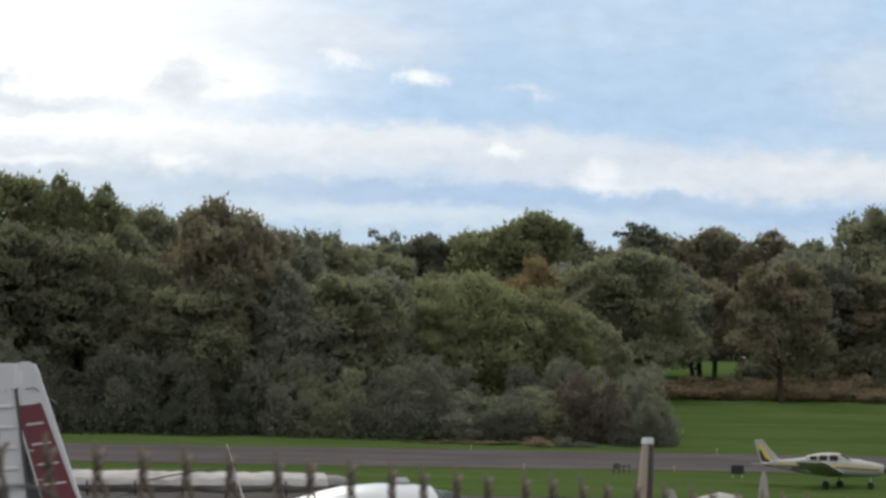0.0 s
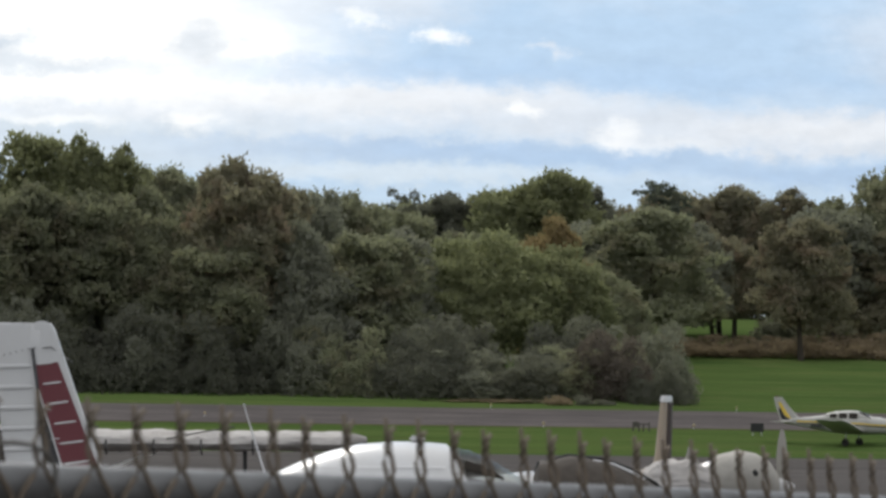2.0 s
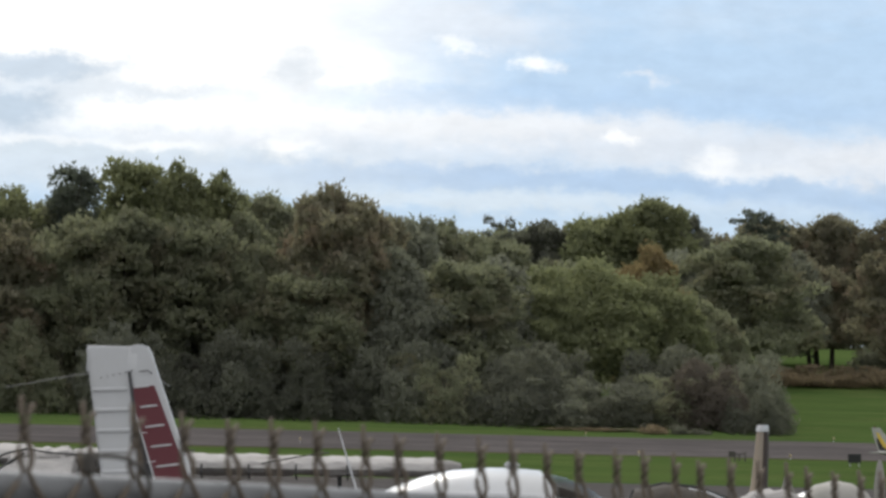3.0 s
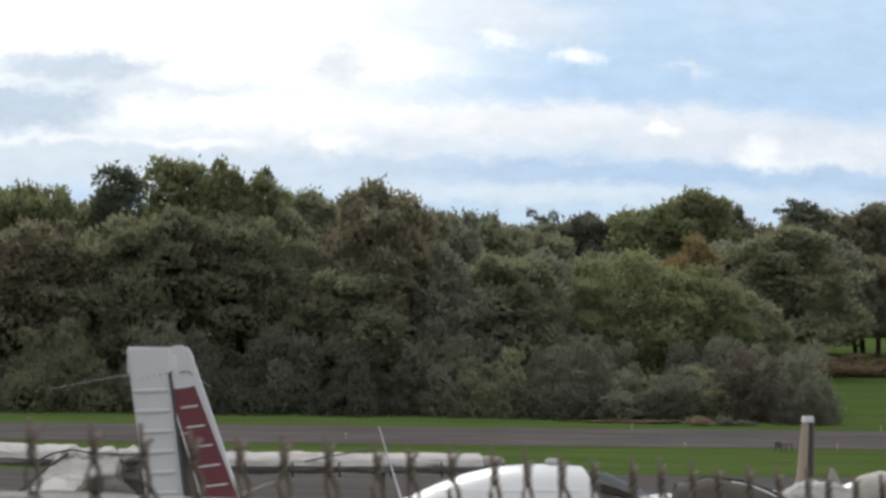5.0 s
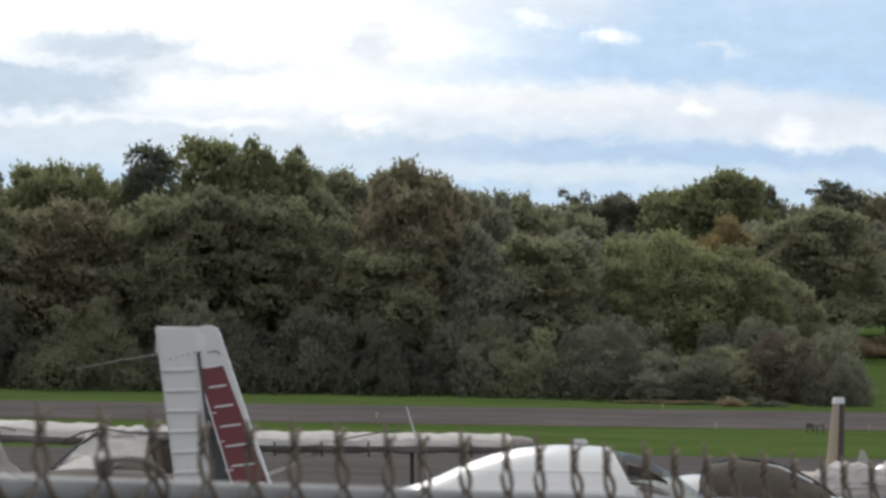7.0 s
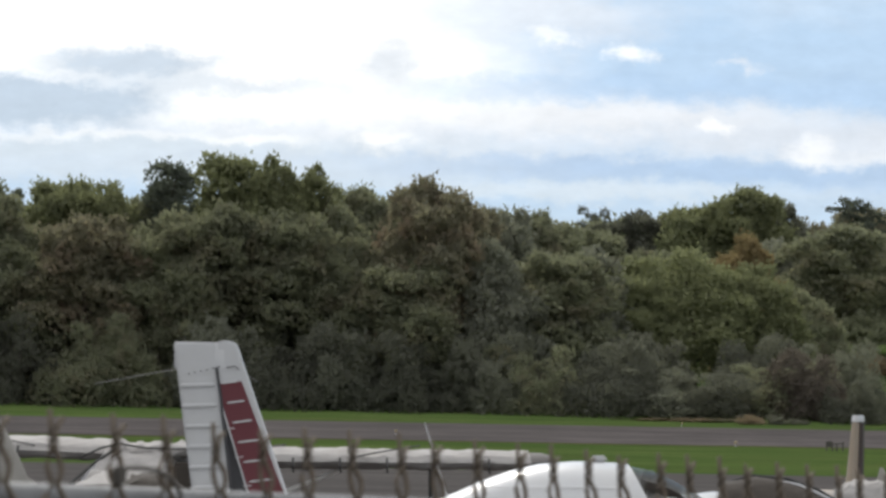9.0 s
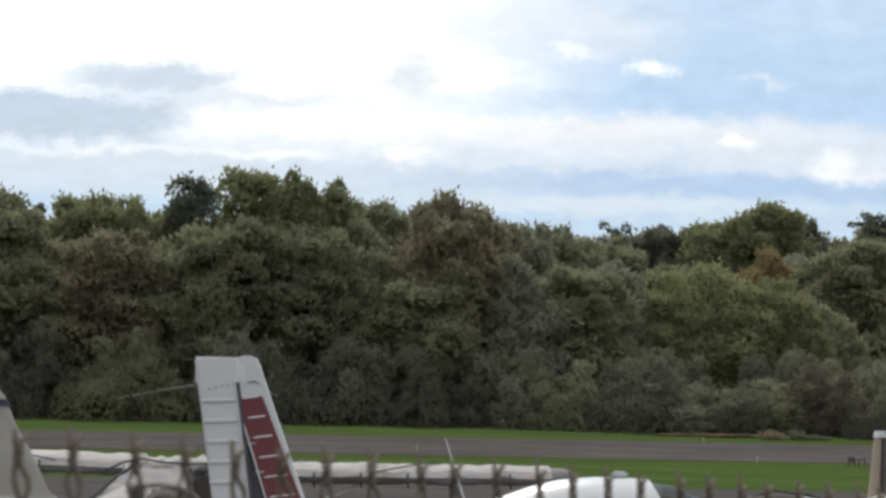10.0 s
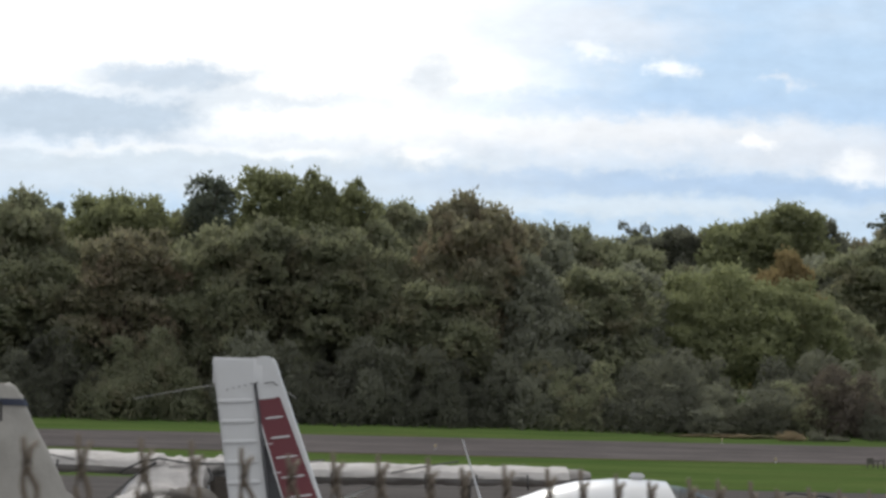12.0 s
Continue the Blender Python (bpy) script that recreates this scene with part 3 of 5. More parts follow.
def tree(key, leaves, x, y, top, width):
    """One tree: its kind, leaves, place, the height of its top over datum and its crown's width."""
    crown_me, trunk_me, tall = TREE_KINDS[key]
    base = ground_z(x, y)
    wide = {"broad": 12.6, "tall": 10.0, "dome": 15.8, "pine": 9.5, "scots": 9.5, "spruc": 6.5, "airy": 10.5, "shrub": 21.0, "fill": 13.0}[key.split("_")[0][:5]]
    tree_count[0] += 1
    spin = (tree_count[0] * 137.5) % 360
    sx, sz = width * (1.0 if key.startswith("shrub") else 1.22) / wide, (top - base) / tall
    mat, word = LEAVES[leaves]
    shrub = key.startswith("shrub")
    noun = {"pine": "pine tree with layered branches", "scots": "pine tree with tufted crown", "spruce": "conifer with a pointed top"}.get(key, "bush on the wood's edge" if shrub else "tree in the dense wood")
    ob = thing("bush" if shrub else "tree", pose(x, y, base, 0, 0, spin) @ Matrix.Diagonal((sx, sx, sz, 1)), f"{word} {noun}", "bush" if shrub else "tree", "bushes along the grass" if shrub else "trees of the wood")
    for nm, me in (("trunk", trunk_me), ("crown", crown_me)):
        o = new(nm, me)
        o.parent = ob
        if nm == "crown":
            o.material_slots[0].link = "OBJECT"
            o.material_slots[0].material = mat
    return ob


for row in (
    # the tall back row that makes the skyline, from the near end of the taxiway to the far field
    ("broad_a", "g", -54, 186, 21.5, 13), ("tall_a", "l", -47.5, 182, 20.6, 10), ("broad_b", "g", -41.5, 178, 20.3, 8.5), ("spruce", "n", -43.2, 202, 21.4, 5.5),
    ("tall_b", "l", -36.8, 186, 20.8, 9), ("broad_a", "l", -33.0, 184, 20.7, 8), ("spruce", "n", -29.6, 192, 20.6, 4),
    ("scots", "n", -26.9, 186, 22.5, 8.5), ("tall_b", "l", -21.3, 182, 22.6, 8.5), ("tall_a", "l", -18.0, 181, 22.5, 7.0),
    ("tall_a", "l", -15.2, 185, 22.2, 6.5), ("broad_a", "g", -12.0, 192, 21.2, 8.0), ("tall_b", "g", -9.0, 195, 20.4, 6),
    ("broad_b", "r", -5.2, 174, 20.3, 8.2), ("tall_b", "r", -2.2, 180, 18.4, 6), ("broad_a", "d", 0.2, 188, 19.2, 7.5), ("broad_b", "g", 4.4, 200, 20.0, 7.0),
    ("broad_a", "g", 9.0, 222, 20.2, 8.5), ("airy", "y", 11.8, 262, 26.2, 6.0), ("broad_b", "y", 17.0, 264, 25.8, 9.5), ("tall_a", "g", 13.5, 266, 24.6, 8), ("broad_a", "l", 22.8, 262, 26.2, 9.5),
    ("broad_b", "l", 28.7, 262, 28.5, 12.5), ("tall_b", "d", 33.9, 266, 27.2, 6.5), ("broad_a", "g", 24.0, 270, 26.0, 9),
    ("pine", "n", 40.6, 256, 27.2, 8.5), ("broad_a", "r", 47.5, 288, 29.0, 11), ("broad_b", "r", 55.2, 288, 29.6, 11), ("tall_a", "r", 61.0, 282, 28.8, 10),
    ("broad_b", "g", 66.6, 278, 27.4, 10), ("broad_a", "g", 72.0, 272, 31.0, 11), ("broad_b", "d", 80.0, 276, 30, 13), ("broad_a", "g", 90, 284, 31, 14),
    # the middle of the wood
    ("broad_a", "g", -49, 176, 16.5, 10), ("broad_b", "g", -43, 174, 15.0, 9), ("dome_a", "g", -37, 177, 16.5, 10), ("broad_a", "r", -31.5, 174, 17.0, 8.5), ("dome_b", "g", -26.0, 176, 17.5, 9),
    ("broad_b", "g", -21.5, 174, 18.0, 8.5), ("broad_a", "g", -15.5, 175, 17.5, 8), ("dome_a", "g", -10.8, 174, 15.6, 8), ("broad_b", "g", -6.5, 172, 13.8, 8), ("dome_b", "d", -1.0, 176, 15.6, 9),
    ("broad_a", "g", 4.5, 180, 15.0, 9), ("tall_a", "d", 7.8, 186, 16.0, 7), ("dome_b", "l", 11.5, 188, 15.3, 8.5), ("dome_a", "l", 16.8, 190, 16.1, 10.5), ("dome_b", "o", 23.2, 210, 19.0, 7.6),
    ("dome_b", "l", 21.8, 192, 15.2, 9.0), ("dome_a", "g", 26.3, 198, 13.2, 8.5), ("broad_b", "d", 29.5, 235, 20.5, 9),
    ("dome_a", "l", -44.5, 188, 18.8, 9), ("dome_b", "g", -39.5, 188, 18.6, 9), ("dome_b", "g", -29.5, 186, 19.4, 8), ("dome_a", "l", -24.0, 188, 19.6, 8), ("dome_b", "g", -13.0, 184, 18.8, 8),
    # at the edge of the field
    ("broad_b", "g", 34.6, 226, 21.4, 12.0), ("broad_a", "d", 41.8, 250, 22.0, 9.5), ("broad_b", "r", 46.5, 256, 21.6, 9.5), ("broad_a", "r", 50.6, 228, 20.8, 9.0), ("broad_a", "d", 58.5, 248, 23.5, 11),
    ("broad_b", "r", 64.5, 246, 21, 10), ("broad_a", "g", 72, 250, 24, 12), ("broad_b", "g", 82, 252, 25, 13),
):
    tree(*row)

for row in (
    # a second rank behind, that closes the gaps
    *(("fill_a" if i % 2 else "fill_b", "gdglg"[i % 5], -62 + 6.2 * i, 205 + (i * 7) % 11, (21.4 if i < 9 else 20.0) + (i * 5) % 3 * 0.4, 10) for i in range(11)),
    *(("fill_b" if i % 2 else "fill_a", "gdg"[i % 3], 3 + 6.5 * i, 236 + (i * 5) % 9, 18.6 + (i * 3) % 4 * 0.4, 11) for i in range(4)),
    *(("fill_b" if i % 2 else "fill_a", "dgr"[i % 3], 8 + 7.0 * i, 300 + (i * 5) % 9, 27.6 + (i * 3) % 4 * 0.4, 13) for i in range(13)),
    *(("fill_b" if i % 2 else "fill_a", "gd"[i % 2], 20 + 13 * i, 440 + (i * 11) % 17, 38.0 + (i * 3) % 4, 17) for i in range(11)),
):
    tree(*row)

for row in (
    # undergrowth that closes the wood's foot
    ("shrub_a", "y", -55, 172, 9.5, 9), ("shrub_b", "g", -48, 171, 8.5, 9), ("shrub_a", "d", -41.5, 170, 7.6, 8.5), ("shrub_b", "y", -36, 171, 9.4, 8), ("shrub_a", "g", -30.5, 170, 8.8, 8), ("shrub_b", "g", -25.5, 171, 9.6, 8),
    ("shrub_a", "d", -20.5, 170, 9.0, 8), ("shrub_b", "y", -15.5, 170, 8.2, 8), ("shrub_a", "d", -10.5, 169.5, 8.8, 8), ("shrub_b", "y", -6.0, 169, 8.0, 7.5), ("shrub_a", "d", -1.2, 169, 8.6, 8), ("shrub_b", "g", 3.4, 168.5, 7.4, 7.5),
    ("shrub_a", "y", 8.0, 168, 7.8, 8), ("shrub_b", "d", 12.2, 168, 5.8, 8.5), ("shrub_a", "y", 16.6, 168, 5.4, 8.5), ("shrub_b", "g", 20.6, 169, 6.4, 7.5), ("shrub_a", "p", 23.4, 166, 7.3, 6.5), ("shrub_b", "y", 26.1, 163, 5.0, 4.8), ("shrub_b", "d", 26.6, 175, 8.2, 6.5),
    ("shrub_a", "y", 12, 177, 8.6, 9), ("shrub_a", "y", 20, 179, 8.8, 9), ("shrub_b", "y", 2, 177, 11, 9), ("shrub_a", "y", -8, 177, 11, 9), ("shrub_b", "y", -18, 179, 11, 9), ("shrub_a", "y", -28, 179, 11, 9), ("shrub_a", "y", -40, 179, 11, 9),
    # brush along the far side of the field
    ("shrub_c", "b", 33, 236, 9.6, 6), ("shrub_c", "b", 38, 238, 9.3, 8), ("shrub_c", "b", 43.5, 240, 9.2, 8), ("shrub_c", "b", 49, 240, 9.2, 8), ("shrub_c", "b", 55, 240, 9.3, 8), ("shrub_c", "b", 61, 240, 9.7, 8), ("shrub_c", "b", 67, 240, 9.8, 8), ("shrub_c", "b", 74, 241, 10.1, 9),
    ("shrub_c", "b", 36, 231, 7.9, 7), ("shrub_c", "b", 41, 233, 8.1, 8), ("shrub_c", "b", 46, 232, 8.0, 8), ("shrub_c", "b", 53, 233, 8.3, 9), ("shrub_c", "b", 59, 232, 8.1, 9), ("shrub_c", "b", 66, 233, 8.3, 9),
    # dry weeds along the far verge of the taxiway
    ("shrub_c", "b", 18.0, 160, 2.45, 2.2), ("shrub_c", "r", 16.2, 161.5, 2.15, 3.2), ("shrub_c", "b", 14.2, 162, 2.15, 3.6), ("shrub_c", "y", 19.7, 160, 2.5, 1.7), ("shrub_c", "b", 11.8, 162.5, 2.1, 3.4), ("shrub_c", "y", 21.2, 160.5, 2.2, 2.0), ("shrub_c", "r", 9.4, 163, 2.0, 3.0),
    # thickets that close the far side
    *(("shrub_c", "dg"[i % 2], 26 + 13 * i, 452, 31 + (i % 3), 22) for i in range(10)),
    *(("shrub_c", "dr"[i % 2], 55 + 6 * i, 256, 12.6 + (i % 2), 8) for i in range(6)),
    ("shrub_c", "d", 36, 262, 12.8, 6), ("shrub_c", "g", 31, 250, 12.0, 6),
):
    tree(*row)


# ---------------------------------------------------------------- the fence
FENCE_AT = Vector((-0.188, 2.606, 2.414))           # on top of the rail
FENCE_WAY = Vector((0.672, 0.739, -0.048)).normalized()
FENCE_SIDE = Vector((FENCE_WAY.y, -FENCE_WAY.x, 0)).normalized()
PITCH = 0.0712
fence = thing("chain_link_fence", Matrix.Translation(FENCE_AT), "rusty chain-link fence with a galvanised top rail", "fence")


def along(s, side=0.0, up=0.0):
    return FENCE_WAY * s + FENCE_SIDE * side + Vector((0, 0, up))


bm = tube([along(s, 0, -0.033 + 0.004 * min(s, 2.0)) for s in (-3.2, -1.5, 0, 2, 5, 9, 13)], 0.021, 20)
part("top_rail", bm, M_STEEL, fence, "dull galvanised steel top rail")


def picket_mesh(seed):
    """One pair of wires: forked ends, a twisted neck, a loop, then the zigzag of the mesh."""
    rr = random.Random(seed)
    bm = bmesh.new()
    lean = rr.uniform(-0.004, 0.004)
    for sgn in (-1, 1):
        pts = [along(sgn * (0.005 if sgn < 0 else 0.012) + lean, 0.020, (0.062 if sgn < 0 else 0.054) + rr.uniform(-0.006, 0.004)), along(sgn * 0.0035 + lean, 0.020, 0.044)]
        for k in range(5):
            a = math.pi * (k / 2.0) + (0 if sgn > 0 else math.pi)
            pts.append(along(0.0042 * math.cos(a) + lean, 0.021 + 0.0042 * math.sin(a), 0.043 - 0.006 * k))
        pts += [along(sgn * 0.0085, 0.024, 0.007), along(sgn * 0.0080, 0.026, -0.002), along(sgn * 0.0032, 0.027, -0.014)]
        pts += [along(sgn * f * PITCH / 2, 0.027, -0.014 - g_) for f, g_ in ((0.30, 0.012), (0.62, 0.026), (0.90, 0.044), (1.0, 0.056))]
        for k in range(1, 42):
            pts.append(along(sgn * (0.004 if k % 2 else PITCH / 2), 0.027, -0.070 - 0.036 * k))
        tube(pts, 0.0030, 6, None, bm)
    me = bpy.data.meshes.new("wire")
    bm.normal_update()
    bm.to_mesh(me)
    bm.free()
    me.materials.append(M_WIRE)
    me.polygons.foreach_set("use_smooth", [True] * len(me.polygons))
    return me


pickets = [picket_mesh(s) for s in range(6)]
for i in range(-40, 130):
    o = new("wire", pickets[(i * 7 + i // 3) % 6])
    o.parent = fence
    o.location = along(i * PITCH - 0.003 + random.uniform(-0.006, 0.006))
for s in (-2.9, 0.65 + 2.4, 6.05, 9.05, 12.05):
    p0 = along(s, -0.03, 0.0)
    part("post", tube([(p0.x, p0.y, 0.02), (p0.x, p0.y, -1.95)], 0.03, 14), M_STEEL, fence)

# a black strap looped over the rail
strap = thing("rail_strap", Matrix.Translation(FENCE_AT + FENCE_WAY * -0.245), "dark rubber strap looped over the fence rail", "strap")
part("buckle", box(0.015, 0.012, 0.020, Matrix.Translation(along(-0.040, 0.030, -0.002)) @ pose(0, 0, 0, 0, 0, 47), 0.003), M_WEBBING, strap)
part("loop", tube([along(-0.04, 0.032, 0.006), along(-0.015, 0.032, 0.008), along(0.010, 0.032, 0.006), along(0.030, 0.034, -0.003), along(0.040, 0.036, -0.018), along(0.040, 0.034, -0.045)], 0.0026, 8), M_WEBBING, strap)


# ---------------------------------------------------------------- aircraft
def slab(outline, thick, mat_bevel=0.02):
    """A panel of some thickness from an outline in x and z, with softened edges."""
    bm = bmesh.new()
    a = [bm.verts.new((x, -thick / 2, z)) for x, z in outline]
    b = [bm.verts.new((x, thick / 2, z)) for x, z in outline]
    bm.faces.new(a)
    bm.faces.new(b[::-1])
    k = len(a)
    for i in range(k):
        bm.faces.new((a[i], b[i], b[(i + 1) % k], a[(i + 1) % k]))
    bmesh.ops.recalc_face_normals(bm, faces=bm.faces)
    if mat_bevel:
        bmesh.ops.bevel(bm, geom=bm.edges[:], offset=mat_bevel, segments=2, affect="EDGES", clamp_overlap=True)
    return bm


def shifted(bm, y):
    bmesh.ops.translate(bm, vec=(0, y, 0), verts=bm.verts)
    return bm


def bead(x0, x1, z, y, r=0.014, slope=0.0):
    """A pressed stiffening bead across a skin panel, thinning out at both ends."""
    bm = bmesh.new()
    n = 9
    rings = []
    for i in range(n):
        f = i / (n - 1)
        w = r * min(1.0, 9 * f + 0.3, 9 * (1 - f) + 0.3)
        x = x0 + (x1 - x0) * f
        rings.append([(x, y - w * 0.75 * math.cos(a), z + slope * (x - x0) + w * math.sin(a)) for a in (-1.57, -0.8, 0.0, 0.8, 1.57)])
    return loft(bm, rings, cap=False, closed=False)


def wheel(parent, x, y, r, hub=None, leg_z=0.7):
    part("leg", tube([(x, y * 0.85, leg_z), (x, y, r)], 0.035, 8), M_ALU, parent)
    bm = bmesh.new()
    rings = []
    for i in range(17):
        a = 2 * math.pi * i / 16
        rings.append([(x + math.cos(a) * (r - 0.05 + 0.05 * math.cos(b)), y + 0.07 * math.sin(b), r + math.sin(a) * (r - 0.05 + 0.05 * math.cos(b))) for b in [2 * math.pi * k / 8 for k in range(8)]])
    tyre = part("wheel", loft(bm, rings, cap=False), M_RUBBER, parent, "black rubber tyre")
    bm = tube([(x, y - 0.05, r), (x, y + 0.05, r)], r * 0.5, 12)
    part("rim", bm, hub or M_ALU, tyre)


def wrinkle(bm, amount, scale, seed=0.0):
    bm.normal_update()
    for v_ in bm.verts:
        v_.co += v_.normal * amount * noise.noise(v_.co * scale + Vector((seed, seed * 1.7, 0)))
    return bm


def crumple(bm, amount, scale, seed=0.0):
    """Sharp folds, as in loose cloth under tension."""
    bm.normal_update()
    for v_ in bm.verts:
        p = Vector((v_.co.x * scale, v_.co.y * scale * 0.6, v_.co.z * scale * 1.6)) + Vector((seed, 0, seed))
        f = abs(noise.noise(p)) + 0.5 * abs(noise.noise(p * 2.3 + Vector((3, 1, 2))))
        v_.co += v_.normal * amount * (0.75 - f * 2.2)
    return bm


def finer(bm, cuts=1):
    bmesh.ops.subdivide_edges(bm, edges=bm.edges[:], cuts=cuts, use_grid_fill=True)
    return bm


# --- the white aircraft with a maroon fin, close behind the fence, nose to the right
GZ = ground_z(0, 16) + 0.012
near_plane = thing("light_aircraft", pose(0, 16, GZ), "white low-wing light aircraft with ribbed maroon fin", "airplane", "parked light aircraft")


def H(z):
    return z - GZ


def sheared(x, zc, hw, hh, k=0.0, n=28, p=2.5):
    """A cabin section that leans back with height."""
    return [(px + k * (zc + hh - pz), py, pz) for px, py, pz in oval(x, zc, hw, hh, n, p)]


rear = [(-2.05, 1.30, 0.05, 0.09), (-1.7, 1.31, 0.12, 0.17), (-1.2, 1.33, 0.22, 0.27), (-0.7, 1.35, 0.34, 0.41), (-0.38, 1.36, 0.42, 0.50),
        (-0.23, 1.37, 0.46, 0.545), (-0.05, 1.38, 0.49, 0.62), (0.15, 1.38, 0.52, 0.695), (0.35, 1.38, 0.54, 0.745), (0.60, 1.38, 0.55, 0.768), (0.80, 1.38, 0.55, 0.768)]
bm = loft(bmesh.new(), [oval(x, zc - GZ, hw, hh, 28, 2.5) for x, zc, hw, hh in rear] + [sheared(0.98, 1.38 - GZ, 0.55, 0.755, 0.5)])
part("fuselage", bm, M_WHITE, near_plane)
bm = loft(bmesh.new(), [sheared(1.0, 1.38 - GZ, 0.535, 0.735, 0.5), sheared(1.15, 1.37 - GZ, 0.53, 0.72, 0.5), sheared(1.32, 1.36 - GZ, 0.52, 0.655, 0.4), sheared(1.50, 1.35 - GZ, 0.51, 0.56, 0.25), sheared(1.70, 1.34 - GZ, 0.50, 0.42, 0.1)], cap=False)
part("windshield", bm, M_PLEX, near_plane, "clear curved acrylic windshield")
# Added dark slab: the unlit cabin interior put in as a dark colour.
bm = loft(bmesh.new(), [[(x, y, H(z)) for y, z in ((-0.36, zb), (-0.38, zt), (0.38, zt), (0.36, zb))] for x, zb, zt in ((1.09, 1.93, 2.03), (1.18, 1.925, 2.005), (1.28, 1.92, 1.965), (1.36, 1.90, 1.915))])
part("cabin_shade", bm, M_BROWNCOVER, near_plane, "dark slab for the cabin's shaded interior behind the windshield")
part("seat_back", box(0.12, 0.42, 0.5, pose(1.05, -0.22, H(1.60), 0, -12, 0), 0.04), M_TARP, near_plane, "grey seat back")
for sgn in (-1, 1):
    pts = []
    for x, zc, hw, hh, k in ((1.02, 1.38, 0.55, 0.762, 0.5), (1.15, 1.37, 0.545, 0.745, 0.5), (1.32, 1.36, 0.535, 0.68, 0.4), (1.50, 1.35, 0.525, 0.58, 0.25), (1.66, 1.34, 0.51, 0.46, 0.1)):
        a = math.pi / 2 - sgn * 0.95
        ca, sa = math.cos(a), math.sin(a)
        z = zc + hh * abs(sa) ** 0.8
        pts.append((x + k * (zc + hh - z), -hw * math.copysign(abs(ca) ** 0.8, ca) if abs(ca) > 1e-6 else 0.0, z - GZ))
    part("windshield_frame", tube(pts, 0.016, 6), M_TARP, near_plane, "dull grey windshield frame")
bm = loft(bmesh.new(), [oval(x, zc - GZ, hw, hh, 28, 2.4) for x, zc, hw, hh in ((1.62, 1.30, 0.51, 0.46), (2.1, 1.28, 0.50, 0.42), (2.8, 1.25, 0.46, 0.36), (3.25, 1.22, 0.36, 0.28), (3.4, 1.22, 0.16, 0.14))])
part("cowling", bm, M_WHITE, near_plane)
for z, y in ((1.86, -0.515), (1.98, -0.41)):
    part("panel_seam", tube([(-0.1, y * 0.86, H(z) - 0.02), (0.35, y, H(z)), (0.95, y * 1.01, H(z))], 0.004, 5), M_ALU, near_plane)
part("beacon", box(0.11, 0.09, 0.045, pose(0.775, 0, H(2.168)), 0.015), M_WHITE, near_plane, "small white roof beacon")
part("whip_antenna", tube([(-0.28, 0, H(1.86)), (-0.375, 0, H(2.15)), (-0.455, 0, H(2.40))], 0.009, 8, 0.004), M_ALU, near_plane, "pale whip antenna leaning back")
for sgn in (-1, 1):
    part("wing", wing([(sgn * 0.3, 1.45, H(0.98), 1.6), (sgn * 4.5, 1.45, H(1.36), 1.6), (sgn * 4.7, 1.35, H(1.40), 1.2)]), M_WHITE, near_plane)
    part("stabilizer", wing([(sgn * 0.05, -1.45, H(1.34), 0.72), (sgn * 1.5, -1.5, H(1.34), 0.66)], 0.1), M_WHITE, near_plane)
    wheel(near_plane, 0.75, sgn * 1.5, 0.2)
wheel(near_plane, 2.6, 0, 0.19)

fin = part("fin", slab([(-1.935, H(2.70)), (-1.935, H(2.940)), (-1.90, H(2.958)), (-1.835, H(2.955)), (-1.795, H(2.92)), (-1.765, H(2.84)), (-1.43, H(1.90)), (-1.25, H(1.45)), (-1.54, H(1.45)), (-1.700, H(1.92)), (-1.893, H(2.51)), (-1.925, H(2.66))], 0.10, 0.012), M_WHITE, near_plane)
part("colour_panel", slab([(-1.912, H(2.650)), (-1.752, H(2.672)), (-1.440, H(1.90)), (-1.278, H(1.45)), (-1.53, H(1.45)), (-1.692, H(1.92)), (-1.890, H(2.515))], 0.112, 0.004), M_RED, fin, "maroon painted fin panel")
part("leading_edge", tube([(-1.825, 0, H(2.933)), (-1.800, 0, H(2.89)), (-1.778, 0, H(2.82)), (-1.445, 0, H(1.90)), (-1.28, 0, H(1.45))], 0.021, 12, 0.026), M_WHITE, fin, "rounded white leading edge")
for i in range(8):
    z = 2.668 - 0.138 * i
    x0 = -1.905 + (2.655 - z) * 0.30 + 0.015
    x1 = -1.765 + (2.655 - z) * 0.405 - 0.01
    part("bead", bead(x0, x1, H(z) - 0.015, -0.058, 0.0068, 0.14), M_WHITE, fin)
# Near-black backing panel and line: the hinge gap's shadow put in as colour.
part("hinge_gap", slab([(-1.93, H(2.76)), (-1.895, H(2.74)), (-1.70, H(1.92)), (-1.55, H(1.45)), (-1.80, H(1.45)), (-1.85, H(1.90))], 0.05, 0.0), M_GAP, near_plane, "dark panel for the shadowed hinge gap")
part("hinge_line", tube([(-1.930, -0.058, H(2.765)), (-1.895, -0.058, H(2.55)), (-1.805, -0.058, H(1.90)), (-1.745, -0.058, H(1.45))], 0.011, 6), M_GAP, near_plane, "dark hinge line")
part("edge_trim", tube([(-1.888, -0.052, H(2.50)), (-1.700, -0.052, H(1.92)), (-1.54, -0.052, H(1.45))], 0.009, 6), M_ALU, fin)
for i in range(3):
    z = 2.36 - 0.2 * i - 0.02
    xm = -1.838 + (2.36 - z) * 0.32
    part("rib_end", tube([(xm - 0.018, -0.05, H(z - 0.005)), (xm + 0.04, -0.05, H(z))], 0.008, 6), M_ALU, fin)

